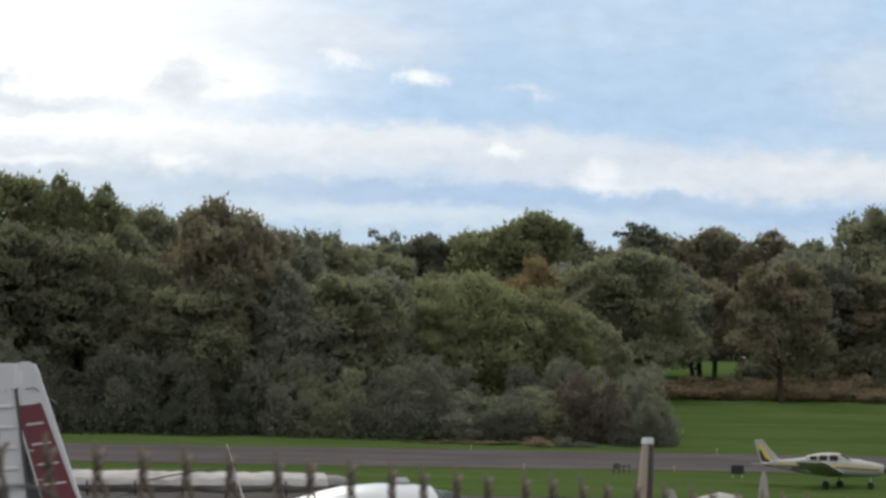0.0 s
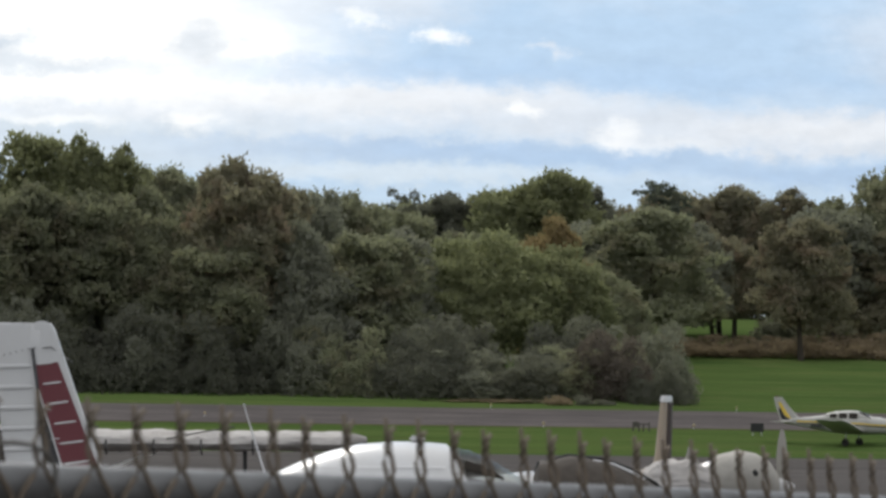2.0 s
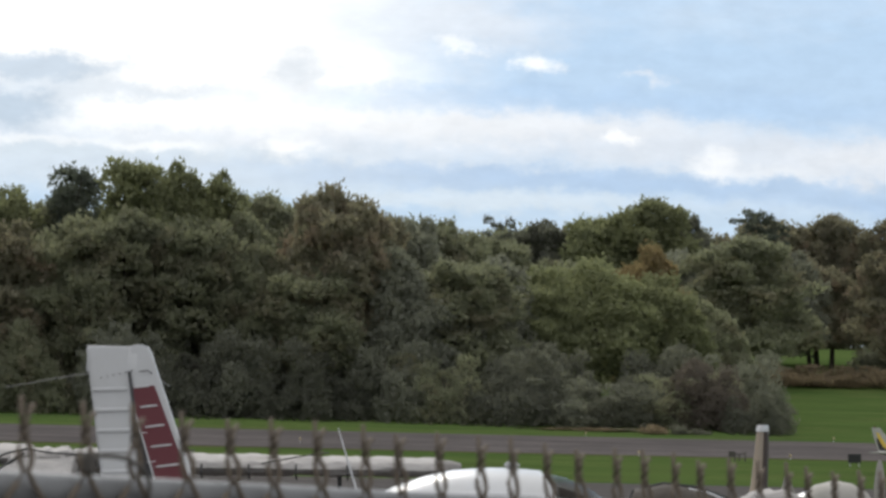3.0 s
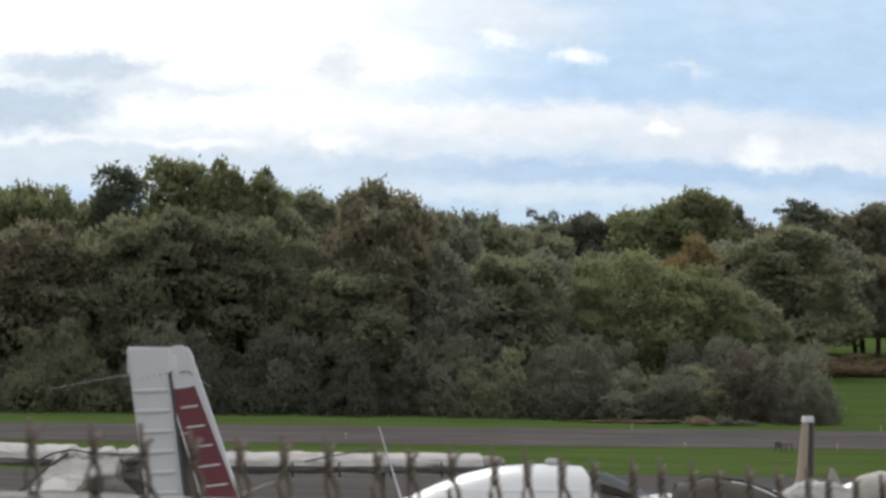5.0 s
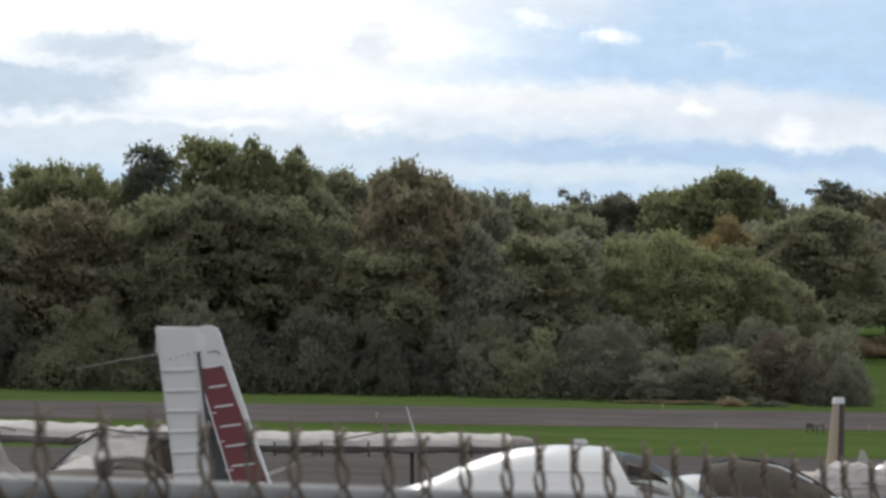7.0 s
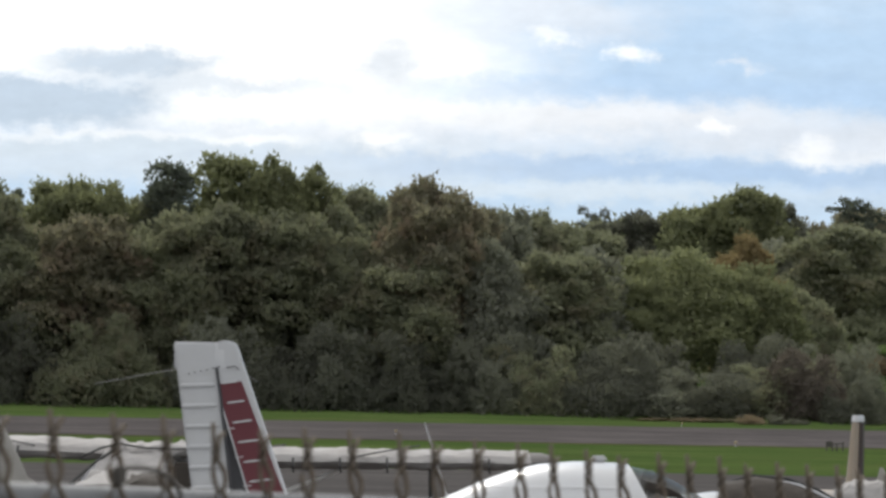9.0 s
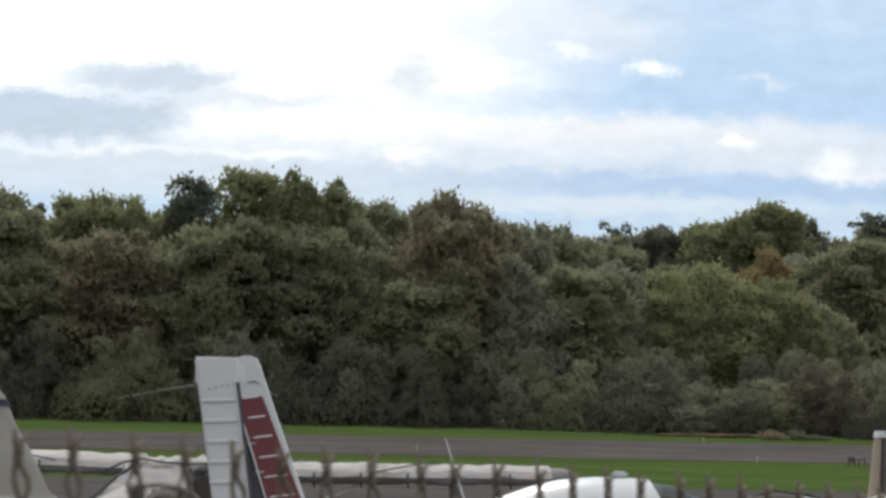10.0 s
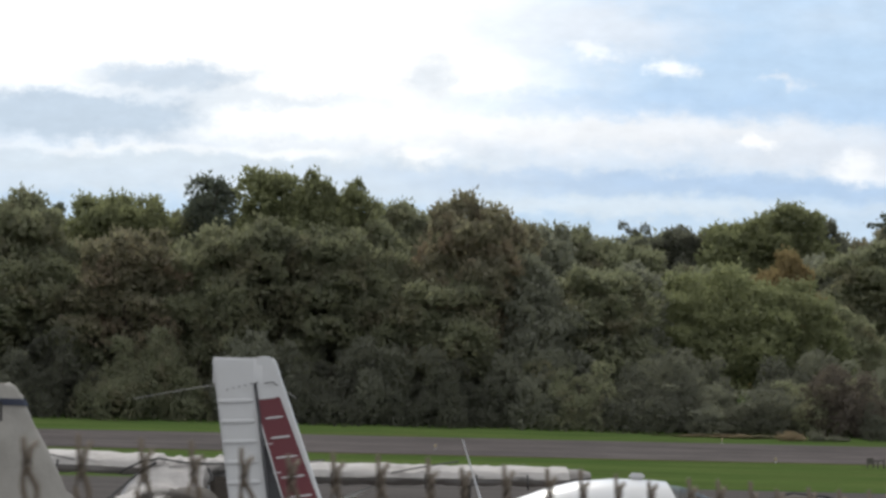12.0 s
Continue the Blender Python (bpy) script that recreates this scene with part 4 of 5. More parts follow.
# the rudder stands a little off centre, its trailing edge towards the fence
bm = slab([(-2.245, H(2.932)), (-1.935, H(2.942)), (-1.925, H(2.76)), (-1.89, H(2.55)), (-1.805, H(1.90)), (-1.745, H(1.45)), (-2.03, H(1.45)), (-2.09, H(1.90))], 0.085, 0.015)
hinge = Vector((-1.88, 0, 0))
turn = Matrix.Translation(hinge) @ pose(0, 0, 0, 0, 0, 7) @ Matrix.Translation(-hinge)
bm.transform(turn)
rudder = part("rudder", bm, M_WHITE, near_plane, "white rudder with pressed beads")
bm = loft(bmesh.new(), [[(x, y * s, H(z)) for y, z in ((-0.5, 2.76), (-0.5, 2.89), (-0.30, 2.943), (0.30, 2.943), (0.5, 2.89), (0.5, 2.76))] for x, s in ((-2.235, 0.070), (-2.05, 0.092), (-1.95, 0.102), (-1.88, 0.100), (-1.825, 0.06))])
part("tip_cap", bm, M_WHITE, rudder, "rounded white fibreglass tip cap")
for i in range(9):
    z = 2.630 - 0.143 * i
    bm = bead(-2.20 + (2.655 - z) * 0.14, -1.945 + (2.655 - z) * 0.12, H(z), -0.047, 0.015, 0.05)
    bm.transform(turn)
    part("bead", bm, M_WHITE, rudder)
for i in range(6):
    bm = bmesh.new()
    bmesh.ops.create_icosphere(bm, subdivisions=1, radius=0.0055)
    bm.transform(turn @ Matrix.Translation((-2.13 + 0.042 * i, -0.052, H(2.715 + 0.011 * i))))
    part("rivet", bm, M_STRAP, rudder)
part("whisker_antenna", tube([(-1.90, 0.05, H(2.79)), (-2.36, 0.28, H(2.735)), (-2.90, 0.56, H(2.640))], 0.0030, 6, 0.0022), M_ROD, near_plane, "thin pale whisker antenna")
part("whisker_antenna", tube([(-1.86, 0.05, H(2.80)), (-1.69, 0.42, H(2.672))], 0.0030, 6, 0.0022), M_ROD, near_plane, "thin pale whisker antenna")
part("antenna_clip", tube([(-1.86, -0.06, H(2.765)), (-1.80, -0.065, H(2.775)), (-1.77, -0.065, H(2.75))], 0.0034, 6), M_STRAP, near_plane)

# --- the high-wing aircraft under canvas wing covers, nose towards the fence
GW = ground_z(0, 27) + 0.03
high_plane = thing("light_aircraft", pose(-4.35, 27.0, GW, 0, 0, -86), "high-wing light aircraft under white canvas covers", "airplane", "parked light aircraft")
part("fuselage", body([(2.3, 1.02, 0.22, 0.20), (1.9, 1.06, 0.36, 0.30), (0.9, 1.15, 0.48, 0.36), (0.6, 1.30, 0.50, 0.50), (-0.8, 1.36, 0.52, 0.54), (-2.0, 1.25, 0.34, 0.36), (-4.6, 1.25, 0.10, 0.14)]), M_WHITE, high_plane)
part("fin", upright([(1.3, -3.6, 1.2), (1.65, -4.2, 0.8), (1.8, -4.3, 0.6)]), M_WHITE, high_plane)
for sgn in (-1, 1):
    root, slope = (1.845, 0.028) if sgn < 0 else (1.775, 0.008)
    st = []
    for i in range(21):
        y = sgn * (0.02 + 4.78 * i / 20)
        c = 1.60 - 0.30 * max(0, i / 20 - 0.45)
        st.append((y, 0.62 - 0.1 * max(0, i / 20 - 0.45), root + slope * abs(y) + 0.003 * math.sin(i * 1.9), c))
    bm = finer(wing(st, 0.155), 2)
    part("wing_cover", crumple(wrinkle(bm, 0.016, 2.6, 3.0 + sgn), 0.024, 6.0, 1.0 + sgn), M_CANVAS, high_plane, "wrinkled white canvas wing cover")
    # The cover's end in shade, given as a grey colour instead of canvas.
    tip = [(sgn * 4.72, 0.56, root + slope * 4.7, 1.45), (sgn * 4.95, 0.50, root + 0.015 + slope * 4.9, 1.25), (sgn * 5.08, 0.30, root + 0.02 + slope * 5.0, 0.8)]
    part("shaded_cover_end", wing(tip, 0.13), M_TARP, high_plane, "wing cover's end, coloured grey for its shaded side")
    part("strut", tube([(0.25, sgn * 0.5, 0.85), (0.2, sgn * 2.6, root - 0.06)], 0.026, 8), M_STRUT, high_plane, "wing strut, its gloss given as a brighter white")
    for y in (1.2, 2.0, 2.55, 3.1, 3.7, 4.3):
        zs = root + slope * y
        part("strap", tube([(0.60, sgn * y, zs + 0.045), (0.68, sgn * y, zs - 0.05), (0.64, sgn * (y + 0.01), zs - 0.12)], 0.012, 6), M_STRAP, high_plane, "black hanging cover strap")
    for y0, y1 in ((1.0, 1.9), (2.7, 3.5)):
        part("cover_rope", tube([(0.65, sgn * y0, root + slope * y0 + 0.06), (0.55, sgn * (y0 + y1) / 2, root + slope * y0 + 0.14), (0.1, sgn * y1, root + slope * y1 + 0.19)], 0.009, 6), M_STRAP, high_plane)
    wheel(high_plane, 0.3, sgn * 1.05, 0.22)
wheel(high_plane, 1.7, 0, 0.2)
part("tie_down", tube([(0.45, 3.62, 1.72), (0.45, 3.66, 0.02)], 0.026, 8), M_STRAP, high_plane, "dark tie-down pole")
part("tie_down", tube([(0.45, -1.55, 1.88), (0.45, -1.6, 0.02)], 0.026, 8), M_STRAP, high_plane, "dark tie-down pole")
# the windshield sheet: hung from the wing's front edge, drawn down over the cowling
cv = []
for x, z, y0, y1 in ((0.45, 1.93, -0.28, 0.72), (0.70, 1.90, -0.24, 0.62), (0.84, 1.84, -0.22, 0.58), (1.02, 1.74, -0.30, 0.58), (1.20, 1.64, -0.38, 0.60), (1.36, 1.55, -0.46, 0.62), (1.42, 1.47, -0.46, 0.62)):
    cv.append([(x, y0 + (y1 - y0) * k / 14, z - 0.16 * max(0.0, abs(k / 7 - 1) - 0.86) / 0.14) for k in range(15)])
bm = finer(loft(bmesh.new(), cv, cap=False, closed=False), 3)
part("canopy_cover", crumple(wrinkle(bm, 0.03, 2.4, 5.0), 0.030, 3.2, 2.0), M_CANVAS, high_plane, "pale wrinkled canvas sheet over the windshield")
bm = finer(wing([(-0.12 + 0.08 * i, 0.80 - 0.02 * (i % 3), 1.875 + 0.02 * math.sin(i * 1.3), 0.75 + 0.12 * math.sin(i * 2.1)) for i in range(13)], 0.24), 2)
part("cover_ridge", crumple(wrinkle(bm, 0.03, 4.0, 8.0), 0.035, 6.5, 4.0), M_CANVAS, high_plane, "bunched white canvas ridge over the cabin")
for pts, r in (([(0.84, 0.0, 1.97), (0.88, 0.30, 1.93), (0.88, 0.62, 1.92), (0.84, 0.86, 1.93)], 0.012), ([(0.84, 0.0, 1.97), (0.80, -0.22, 1.92), (0.76, -0.46, 1.80)], 0.013),
               ([(0.86, -0.03, 1.92), (1.0, -0.26, 1.76), (1.40, -0.50, 1.52)], 0.018), ([(1.40, -0.50, 1.52), (1.46, -0.1, 1.53), (1.46, 0.3, 1.55), (1.42, 0.66, 1.62)], 0.014), ([(0.90, 0.58, 1.86), (0.98, 0.62, 1.78), (1.06, 0.60, 1.70)], 0.016)):
    part("cover_rope", tube(pts, r, 6), M_STRAP, high_plane)
bm = finer(body([(2.42, 1.07, 0.28, 0.30), (2.25, 1.13, 0.40, 0.41), (1.9, 1.17, 0.54, 0.50), (1.4, 1.15, 0.60, 0.47), (0.95, 1.15, 0.62, 0.46)], 24), 1)
part("cowling_cover", crumple(wrinkle(bm, 0.05, 2.4, 3.0), 0.05, 3.0, 1.0), M_CANVAS, high_plane, "pale crumpled canvas cowling cover")
bm = shifted(finer(body([(2.46, 1.14, 0.16, 0.26), (2.3, 1.22, 0.30, 0.38), (1.9, 1.26, 0.40, 0.43), (1.45, 1.25, 0.40, 0.40), (1.1, 1.24, 0.34, 0.30)], 20), 1), 0.44)
part("nose_net", crumple(wrinkle(bm, 0.04, 3.0, 2.0), 0.045, 3.6, 5.0), M_BROWNCOVER, high_plane, "dark bunched cover over the cowling side")
# A dark box gives the shade in the opening below the canvas.
part("side_opening", box(0.5, 0.40, 0.42, pose(0.80, 0.80, 1.56, 0, 0, 4), 0.05), M_BROWNCOVER, high_plane, "dark box for the shaded opening below the cover")

# --- the aircraft whose tail is wrapped in canvas with a navy band
GC = ground_z(0, 19) + 0.03
wrapped = thing("light_aircraft", pose(-4.50, 18.6, GC, 0, 0, 64), "light aircraft with its tail wrapped in pale canvas", "airplane", "parked light aircraft")
st = [(1.10, 1.75, 1.85), (1.45, 1.42, 1.55), (1.62, 1.12, 1.22), (1.85, 0.93, 1.02), (2.10, 0.73, 0.83), (2.28, 0.58, 0.69), (2.42, 0.46, 0.56), (2.49, 0.38, 0.44), (2.52, 0.30, 0.28)]
bm = finer(upright(st, 0.15), 1)
part("fin_cover", crumple(wrinkle(bm, 0.025, 3.0, 7.0), 0.022, 3.2, 2.0), M_CREAM, wrapped, "pale canvas fin cover with creases")
part("band", upright([(2.345, 0.560, 0.69), (2.375, 0.535, 0.665), (2.400, 0.515, 0.645)], 0.21), M_BLUE, wrapped, "navy blue band round the fin")
part("strap", tube([(0.10, -0.088, 2.37), (0.095, -0.095, 2.28), (0.09, -0.10, 2.21)], 0.011, 6), M_STRAP, wrapped)
bm = finer(body([(-0.05, 1.28, 0.10, 0.14), (0.8, 1.30, 0.20, 0.26), (1.0, 1.29, 0.22, 0.25), (1.15, 1.28, 0.23, 0.20)], 24), 1)
part("fuselage_cover", wrinkle(wrinkle(bm, 0.05, 2.4, 1.0), 0.02, 8.0, 6.0), M_CREAM, wrapped, "pale canvas fuselage cover")
part("cover_hem", tube([(1.10, -0.25, 1.30), (1.12, -0.17, 1.47), (1.12, 0.0, 1.52), (1.12, 0.17, 1.47), (1.10, 0.25, 1.30)], 0.015, 6), M_STRAP, wrapped)
# Forward body in a dark colour, in place of the shadow lying there.
part("fuselage", body([(1.08, 1.26, 0.22, 0.22), (1.5, 1.24, 0.28, 0.28), (2.2, 1.18, 0.37, 0.35), (3.2, 1.12, 0.45, 0.36), (4.2, 1.05, 0.42, 0.34), (4.7, 1.02, 0.30, 0.24)]), M_BROWNCOVER, wrapped, "forward fuselage, coloured dark for the shadow under the wing")
for sgn in (-1, 1):
    part("wing", wing([(sgn * 0.3, 3.3, 0.72, 1.4), (sgn * 3.0, 3.2, 0.9, 1.3)]), M_TARP, wrapped, "grey covered wing")
    wheel(wrapped, 2.8, sgn * 0.95, 0.2)
wheel(wrapped, 4.2, 0, 0.18)

# --- the aircraft with a dark brown cabin cover
GD = ground_z(0, 21) + 0.03
covered = thing("light_aircraft", pose(2.68, 21.2, GD - 0.0, 0, 0, -8), "low-wing light aircraft with dark brown cabin cover", "airplane", "parked light aircraft")
part("fuselage", body([(-2.9, 1.2, 0.08, 0.12), (-1.6, 1.2, 0.26, 0.28), (-0.6, 1.2, 0.46, 0.42), (0.3, 1.15, 0.52, 0.42), (0.8, 1.05, 0.48, 0.36), (1.2, 0.98, 0.45, 0.32), (1.9, 0.92, 0.36, 0.28), (2.1, 0.92, 0.16, 0.16)]), M_WHITE, covered)
bm = finer(body([(-0.56, 1.30, 0.44, 0.22), (-0.48, 1.32, 0.50, 0.40), (-0.20, 1.32, 0.53, 0.45), (0.10, 1.32, 0.53, 0.42), (0.36, 1.31, 0.51, 0.345), (0.60, 1.29, 0.49, 0.23), (0.76, 1.25, 0.46, 0.12)], 24, 2.6), 1)
part("cabin_cover", wrinkle(bm, 0.025, 4.0, 2.0), M_BROWNCOVER, covered, "dark brown fabric cabin cover")
# A white tube stands in for the highlight along the cover's top edge.
part("cover_highlight", tube([(0.02, -0.22, 1.735), (0.2, -0.22, 1.705), (0.36, -0.24, 1.640), (0.50, -0.25, 1.57)], 0.013, 6), M_WHITE, covered, "white strip for the highlight on the cover's edge")
part("piping", tube([(-0.58, -0.05, 1.44), (-0.50, -0.05, 1.70), (-0.22, -0.05, 1.775), (0.10, -0.05, 1.748), (0.36, -0.05, 1.662), (0.60, -0.05, 1.53), (0.78, -0.05, 1.375)], 0.016, 6), M_STRAP, covered, "black piping round the cover")
part("piping", tube([(0.60, -0.36, 1.46), (0.74, -0.40, 1.34), (0.84, -0.42, 1.16)], 0.014, 6), M_STRAP, covered, "black piping round the cover")
part("side_window", shifted(slab([(-0.52, 1.44), (-0.46, 1.56), (-0.36, 1.45)], 0.02, 0.003), -0.52), M_TARP, covered, "pale window panel")
part("fin", upright([(1.2, -2.1, 1.0), (1.45, -2.5, 0.55)]), M_WHITE, covered)
for sgn in (-1, 1):
    part("wing", wing([(sgn * 0.3, 0.8, 0.8, 1.5), (sgn * 4.2, 0.8, 1.05, 1.4)]), M_WHITE, covered)
    wheel(covered, 0.1, sgn * 1.4, 0.2)
wheel(covered, 1.6, 0, 0.18)

# --- the aircraft with a tan and brown fin
GT = ground_z(0, 46) + 0.03
tan = thing("light_aircraft", pose(7.54, 46.3, GT - 0.02, 0, 0, 243), "light aircraft with tan fin and brown rudder", "airplane", "parked light aircraft")
tan_fin = part("fin", upright([(0.9, 1.25, 0.85), (1.3, 1.02, 0.66), (1.9, 0.84, 0.55), (2.36, 0.70, 0.46)], 0.16), M_TAN, tan, "tan painted fin")
part("rudder", upright([(0.9, 0.39, 0.42), (1.3, 0.35, 0.38), (1.9, 0.28, 0.34), (2.36, 0.23, 0.30)], 0.30), M_BROWN, tan, "dark brown rudder")
part("tip_cap", upright([(2.365, 0.73, 0.82), (2.45, 0.70, 0.78), (2.50, 0.64, 0.66)], 0.13), M_WHITE, tan, "white fin tip cap")
part("trim_line", tube([(0.37, -0.06, 0.95), (0.24, -0.06, 2.34)], 0.015, 6), M_WHITE, tan)
part("fuselage", body([(-0.1, 0.85, 0.06, 0.10), (1.2, 0.80, 0.22, 0.20), (2.4, 0.72, 0.42, 0.30), (3.2, 0.72, 0.52, 0.34), (4.4, 0.72, 0.52, 0.34), (5.8, 0.70, 0.40, 0.30), (6.0, 0.70, 0.16, 0.16)]), M_TAN, tan)
for sgn in (-1, 1):
    part("stabilizer", wing([(sgn * 0.05, 1.0, 0.95, 0.8), (sgn * 1.5, 0.9, 0.95, 0.65)], 0.1), M_TAN, tan)
    part("wing", wing([(sgn * 0.3, 4.4, 0.48, 1.5), (sgn * 4.2, 4.4, 0.62, 1.3)]), M_TAN, tan)
    wheel(tan, 3.6, sgn * 1.4, 0.2)
wheel(tan, 5.3, 0, 0.18)

# --- the aircraft under a cream cowling cover, its propeller upright
GP = ground_z(0, 38) + 0.03
prop = thing("light_aircraft", pose(7.42, 38, GP), "light aircraft under cream canvas with upright propeller blade", "airplane", "parked light aircraft")
bm = finer(body([(-0.58, 1.02, 0.40, 0.34), (-0.42, 1.08, 0.50, 0.43), (-0.1, 1.12, 0.53, 0.46), (0.2, 1.10, 0.50, 0.44), (0.42, 1.04, 0.42, 0.36), (0.56, 0.98, 0.30, 0.25)], 24), 1)
part("cowling_cover", crumple(wrinkle(bm, 0.02, 3.0, 5.0), 0.018, 2.2, 3.0), M_CREAM, prop, "cream canvas cowling cover")
part("vent_hole", box(0.10, 0.05, 0.13, pose(0.10, -0.50, 1.20), 0.03), M_STRAP, prop, "small dark vent hole")
blade = []
for z, c, y in ((1.0, 0.08, 0.03), (1.25, 0.125, 0.03), (1.5, 0.125, 0.022), (1.72, 0.095, 0.016), (1.86, 0.06, 0.012), (1.93, 0.03, 0.008)):
    blade.append([(0.66 + c * math.cos(a) * 0.75, y * math.sin(a), z) for a in [2 * math.pi * k / 12 for k in range(12)]])
part("propeller_blade", loft(bmesh.new(), blade), M_CREAM, prop, "cream propeller blade standing upright")
part("propeller_blade", loft(bmesh.new(), [[(x, y, 1.92 - z) for x, y, z in r] for r in blade]), M_CREAM, prop)
part("spinner", body([(0.58, 0.97, 0.15, 0.15), (0.72, 0.97, 0.13, 0.13), (0.84, 0.97, 0.07, 0.07), (0.88, 0.97, 0.02, 0.02)], 16), M_WHITE, prop, "white spinner")
bm = finer(body([(-1.72, 0.85, 0.42, 0.22), (-1.6, 0.95, 0.48, 0.34), (-1.35, 0.98, 0.50, 0.38), (-1.0, 1.0, 0.48, 0.36), (-0.5, 0.98, 0.46, 0.34)], 24), 1)
part("canopy_cover", crumple(wrinkle(finer(bm, 1), 0.06, 2.5, 8.0), 0.06, 3.2, 1.0), M_CANVAS, prop, "wrinkled pale canvas cover")
part("nose_cover", wrinkle(finer(body([(-0.75, 1.20, 0.2, 0.10), (-0.6, 1.22, 0.3, 0.16), (-0.3, 1.20, 0.32, 0.17), (-0.12, 1.15, 0.25, 0.12)], 16), 1), 0.02, 5.0), M_WHITE, prop, "bright white folded cover")
part("antenna", slab([(-1.02, 1.30), (-0.94, 1.62), (-0.88, 1.60), (-0.72, 1.28)], 0.03, 0.005), M_CREAM, prop)
part("fuselage", body([(-6.2, 0.75, 0.08, 0.1), (-4.6, 0.72, 0.26, 0.24), (-3.0, 0.7, 0.46, 0.28), (-1.2, 0.75, 0.5, 0.32), (0.45, 0.85, 0.36, 0.3)]), M_WHITE, prop)
for sgn in (-1, 1):
    part("wing", wing([(sgn * 0.3, -0.9, 0.66, 1.5), (sgn * 4.2, -0.9, 0.85, 1.3)]), M_WHITE, prop)
    wheel(prop, -1.6, sgn * 1.3, 0.2)
wheel(prop, 0.1, 0, 0.18)

# --- the white aircraft with yellow and black stripes out on the grass
GA = ground_z(0, 112)
out = thing("light_aircraft", pose(27.2, 112, GA, 0, 0, -27), "white low-wing light aircraft with yellow and black stripes", "airplane", "parked light aircraft")
secs = [(-3.35, 1.18, 0.05, 0.09), (-2.6, 1.16, 0.16, 0.20), (-1.6, 1.12, 0.33, 0.34), (-0.7, 1.12, 0.48, 0.48), (0.0, 1.12, 0.53, 0.54), (0.8, 1.08, 0.53, 0.50), (1.5, 1.02, 0.50, 0.42), (2.3, 0.98, 0.44, 0.36), (2.75, 0.96, 0.32, 0.26), (2.85, 0.96, 0.15, 0.14)]
part("fuselage", body(secs, 28, 2.6), M_SHADED_WHITE, out)
part("cabin_roof", body([(-1.05, 1.50, 0.30, 0.10), (-0.6, 1.52, 0.42, 0.20), (0.0, 1.53, 0.46, 0.25), (0.5, 1.52, 0.46, 0.25), (0.85, 1.46, 0.44, 0.18), (1.25, 1.36, 0.40, 0.06)], 24, 2.4), M_SHADED_WHITE, out)
for x, w, h in ((-0.62, 0.34, 0.20), (-0.12, 0.40, 0.27), (0.40, 0.42, 0.30)):
    part("side_window", box(w, 0.04, h, pose(x, -0.475 + 0.03 * abs(x), 1.50, -8, 0, 0), 0.015), M_GLASS_DARK, out)
wsd = loft(bmesh.new(), [[(0.70, -0.40, 1.40), (0.66, -0.34, 1.70), (0.66, 0.34, 1.70), (0.70, 0.40, 1.40)], [(1.28, -0.38, 1.39), (0.88, -0.32, 1.67), (0.88, 0.32, 1.67), (1.28, 0.38, 1.39)]])
part("windshield", wsd, M_GLASS_DARK, out)
part("fin", upright([(1.15, -1.75, 1.7), (1.35, -2.45, 1.02), (1.9, -2.98, 0.70), (2.40, -3.36, 0.44)], 0.10), M_SHADED_WHITE, out)
part("beacon", tube([(-3.62, 0, 2.38), (-3.62, 0, 2.47)], 0.045, 8, 0.03), M_RED, out, "small red beacon")
part("fin_stripe", upright([(1.28, -2.80, 0.44), (1.6, -3.03, 0.40), (2.15, -3.40, 0.22)], 0.30), M_YELLOW, out, "yellow stripe down the fin")
part("fin_stripe", upright([(1.16, -2.62, 0.72), (1.45, -3.16, 0.30), (1.85, -3.42, 0.15)], 0.42), M_BLACK, out, "black stripe down the fin")
for sgn in (-1, 1):
    part("side_stripe", loft(bmesh.new(), [[(x, sgn * (hw + 0.012), z), (x, sgn * (hw + 0.012), z + 0.07), (x, sgn * (hw - 0.02), z + 0.07), (x, sgn * (hw - 0.02), z)] for x, hw, z in ((-2.55, 0.16, 1.16), (-1.6, 0.335, 1.14), (-0.7, 0.485, 1.13), (0.0, 0.535, 1.12), (0.8, 0.535, 1.09), (1.5, 0.505, 1.04), (2.3, 0.445, 1.0), (2.7, 0.34, 0.98))]), M_YELLOW, out, "yellow side stripe")
    part("side_stripe", loft(bmesh.new(), [[(x, sgn * (hw + 0.012), z), (x, sgn * (hw + 0.012), z + 0.045), (x, sgn * (hw - 0.02), z + 0.045), (x, sgn * (hw - 0.02), z)] for x, hw, z in ((-2.55, 0.16, 1.05), (-1.6, 0.325, 1.04), (-0.7, 0.475, 1.04), (0.0, 0.525, 1.03), (0.8, 0.525, 1.01), (1.5, 0.495, 0.97), (2.3, 0.435, 0.93), (2.7, 0.33, 0.92))]), M_BLACK, out, "black side stripe")
    for i in range(5):
        part("marking", box(0.11, 0.012, 0.16, pose(-1.72 + 0.16 * i, sgn * (0.335 + 0.032 * i), 0.97, 0, 0, -sgn * -10), 0.002), M_BLACK, out, "black marking bar")
    part("wing", wing([(sgn * 0.35, 0.95, 0.72, 1.6), (sgn * 4.3, 0.95, 1.28, 1.55), (sgn * 4.55, 0.8, 1.34, 1.1)], 0.14), M_SHADED_WHITE, out)
    part("stabilizer", wing([(sgn * 0.05, -2.80, 1.16, 0.75), (sgn * 1.55, -2.9, 1.16, 0.7)], 0.1), M_SHADED_WHITE, out)
    wheel(out, 0.25, sgn * 1.5, 0.2, M_RUBBER)
wheel(out, 2.15, 0, 0.18, M_RUBBER)
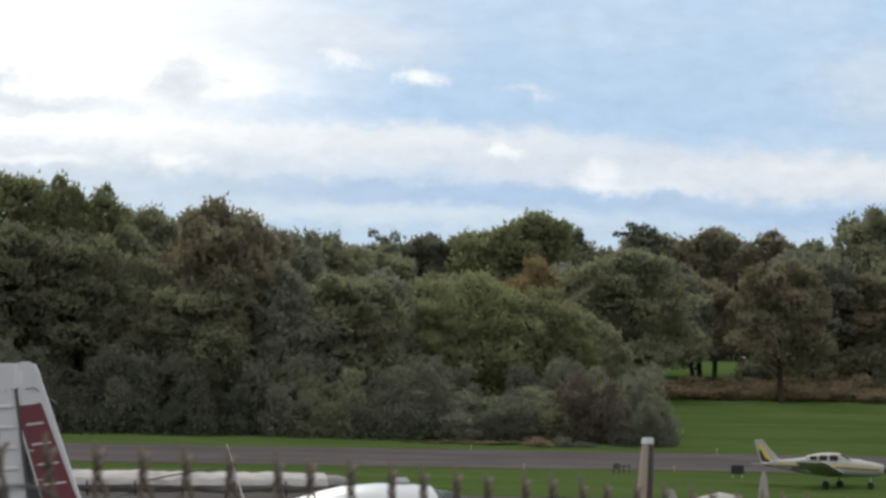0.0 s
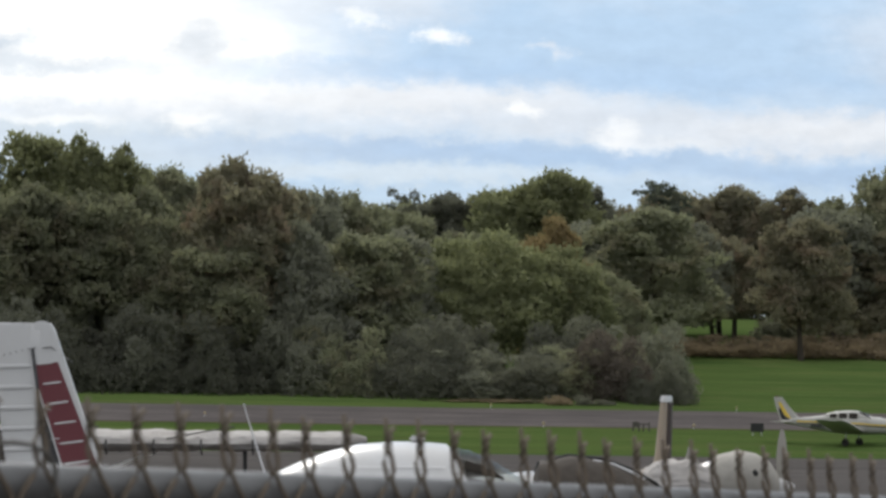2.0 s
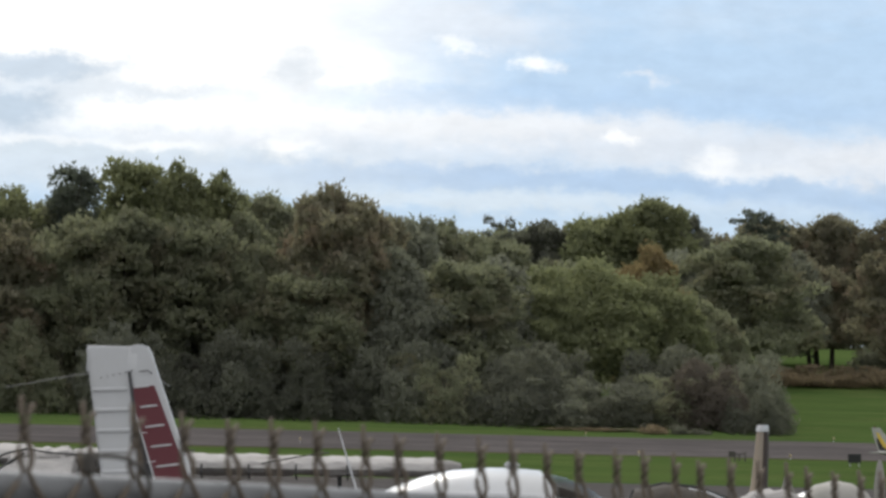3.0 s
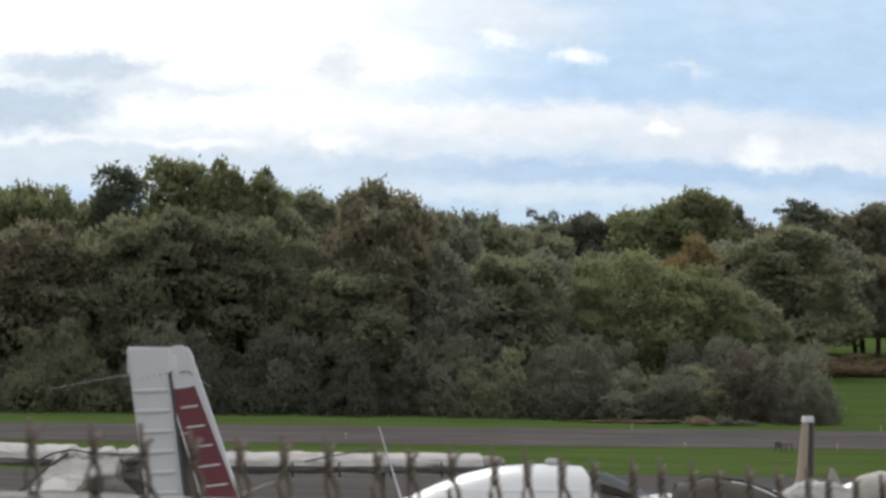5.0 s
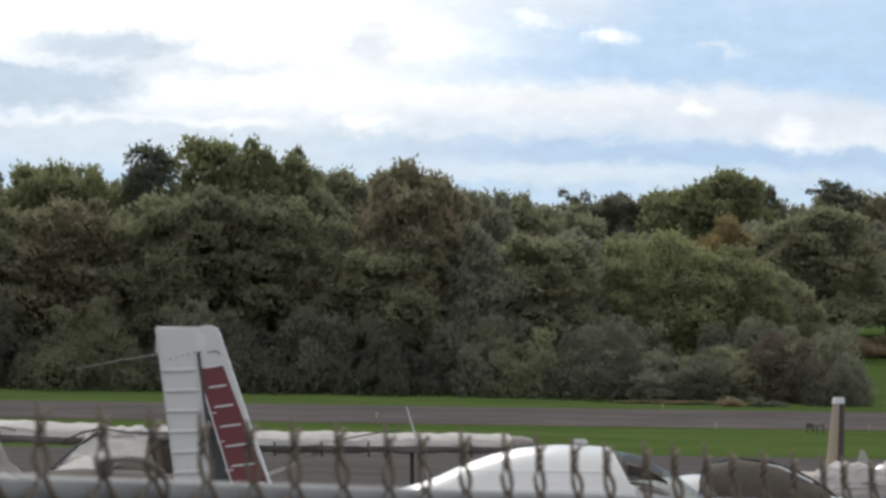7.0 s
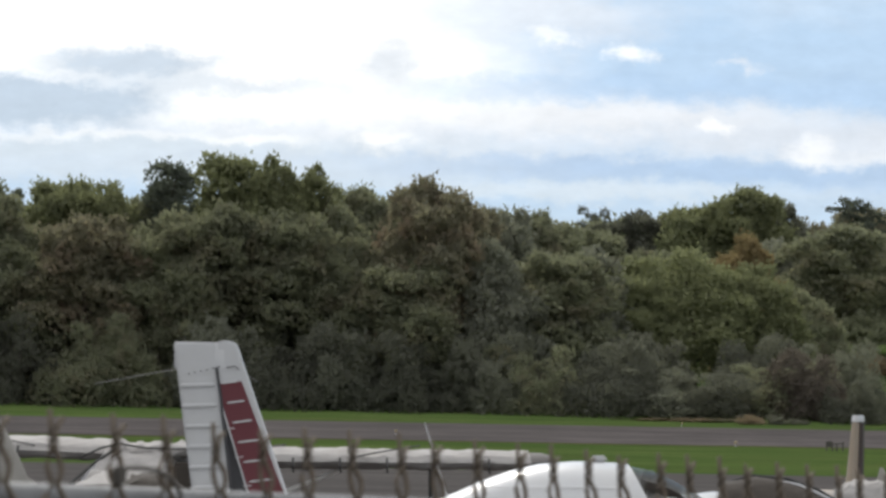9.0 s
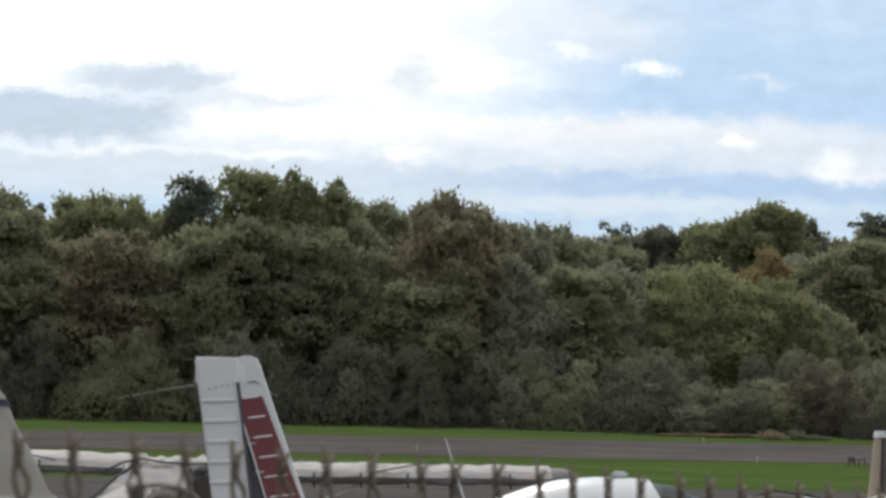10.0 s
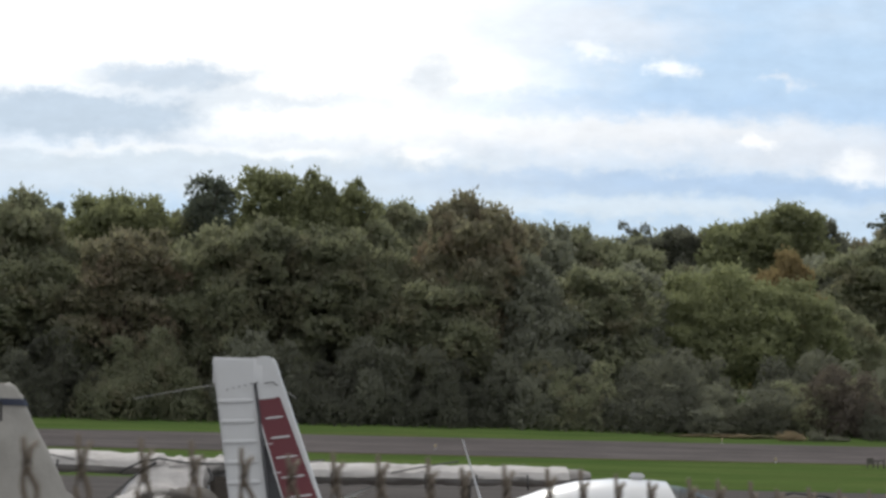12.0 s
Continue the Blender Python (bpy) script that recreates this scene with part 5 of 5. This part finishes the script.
part("spinner", body([(2.80, 0.96, 0.16, 0.16), (2.95, 0.96, 0.13, 0.13), (3.10, 0.96, 0.05, 0.05)], 16), M_BLACK, out, "black spinner")
part("propeller_blade", loft(bmesh.new(), [[(2.93 + 0.02 * math.sin(a), r * 0.5, 0.96 - r + c * math.cos(a)) for a in [2 * math.pi * k / 8 for k in range(8)]] for r, c in ((0.08, 0.05), (0.4, 0.07), (0.75, 0.05), (0.85, 0.01))]), M_BLACK, out)

# ---------------------------------------------------------------- small things by the taxiway
def sign_box(x, y, w, h):
    gz = ground_z(x, y)
    ob = thing("taxiway_sign", pose(x, y, gz), "black taxiway sign seen from the back on short legs", "sign")
    part("panel", box(w, 0.12, h, pose(0, 0, 0.20 + h / 2), 0.02), M_BLACK, ob)
    for s in (-0.35, 0.35):
        part("leg", tube([(s * w, 0, -0.1), (s * w, 0, 0.22)], 0.03, 8), M_ALU, ob)
    return ob


sign_box(24.75, 122.5, 0.70, 0.48)


def light_stub(x, y, mat, label, h=0.24):
    ob = thing("taxiway_light", pose(x, y, ground_z(x, y)), label, "light", "lights along the taxiway")
    part("stem", tube([(0, 0, -0.1), (0, 0, h - 0.1)], 0.025, 8), M_ALU, ob)
    part("lens", body([(-0.06, h, 0.02, 0.02), (-0.05, h, 0.06, 0.08), (0.05, h, 0.06, 0.08), (0.06, h, 0.02, 0.02)], 10), mat, ob)
    return ob


for x, y in ((-5.9, 137.0), (13.8, 129.6), (22.5, 129.6), (41, 129.6), (12.9, 155.6), (30, 155.6), (33.5, 158.0)):
    light_stub(x, y, M_LAMP, "small amber taxiway edge light on a stem")

rack = thing("cable_frame", pose(18.9, 126.0, ground_z(18.9, 126)), "low dark metal frame standing on the grass", "frame")
for x in (-0.45, -0.12, 0.12, 0.45):
    part("post", tube([(x, 0, -0.1), (x, 0, 0.54 if abs(x) > 0.3 else 0.40)], 0.04, 8), M_WEBBING, rack)
part("bar", tube([(-0.45, 0, 0.40), (0.45, 0, 0.42)], 0.04, 8), M_WEBBING, rack)
part("box", box(0.3, 0.2, 0.3, pose(-0.28, 0, 0.40), 0.02), M_WEBBING, rack)
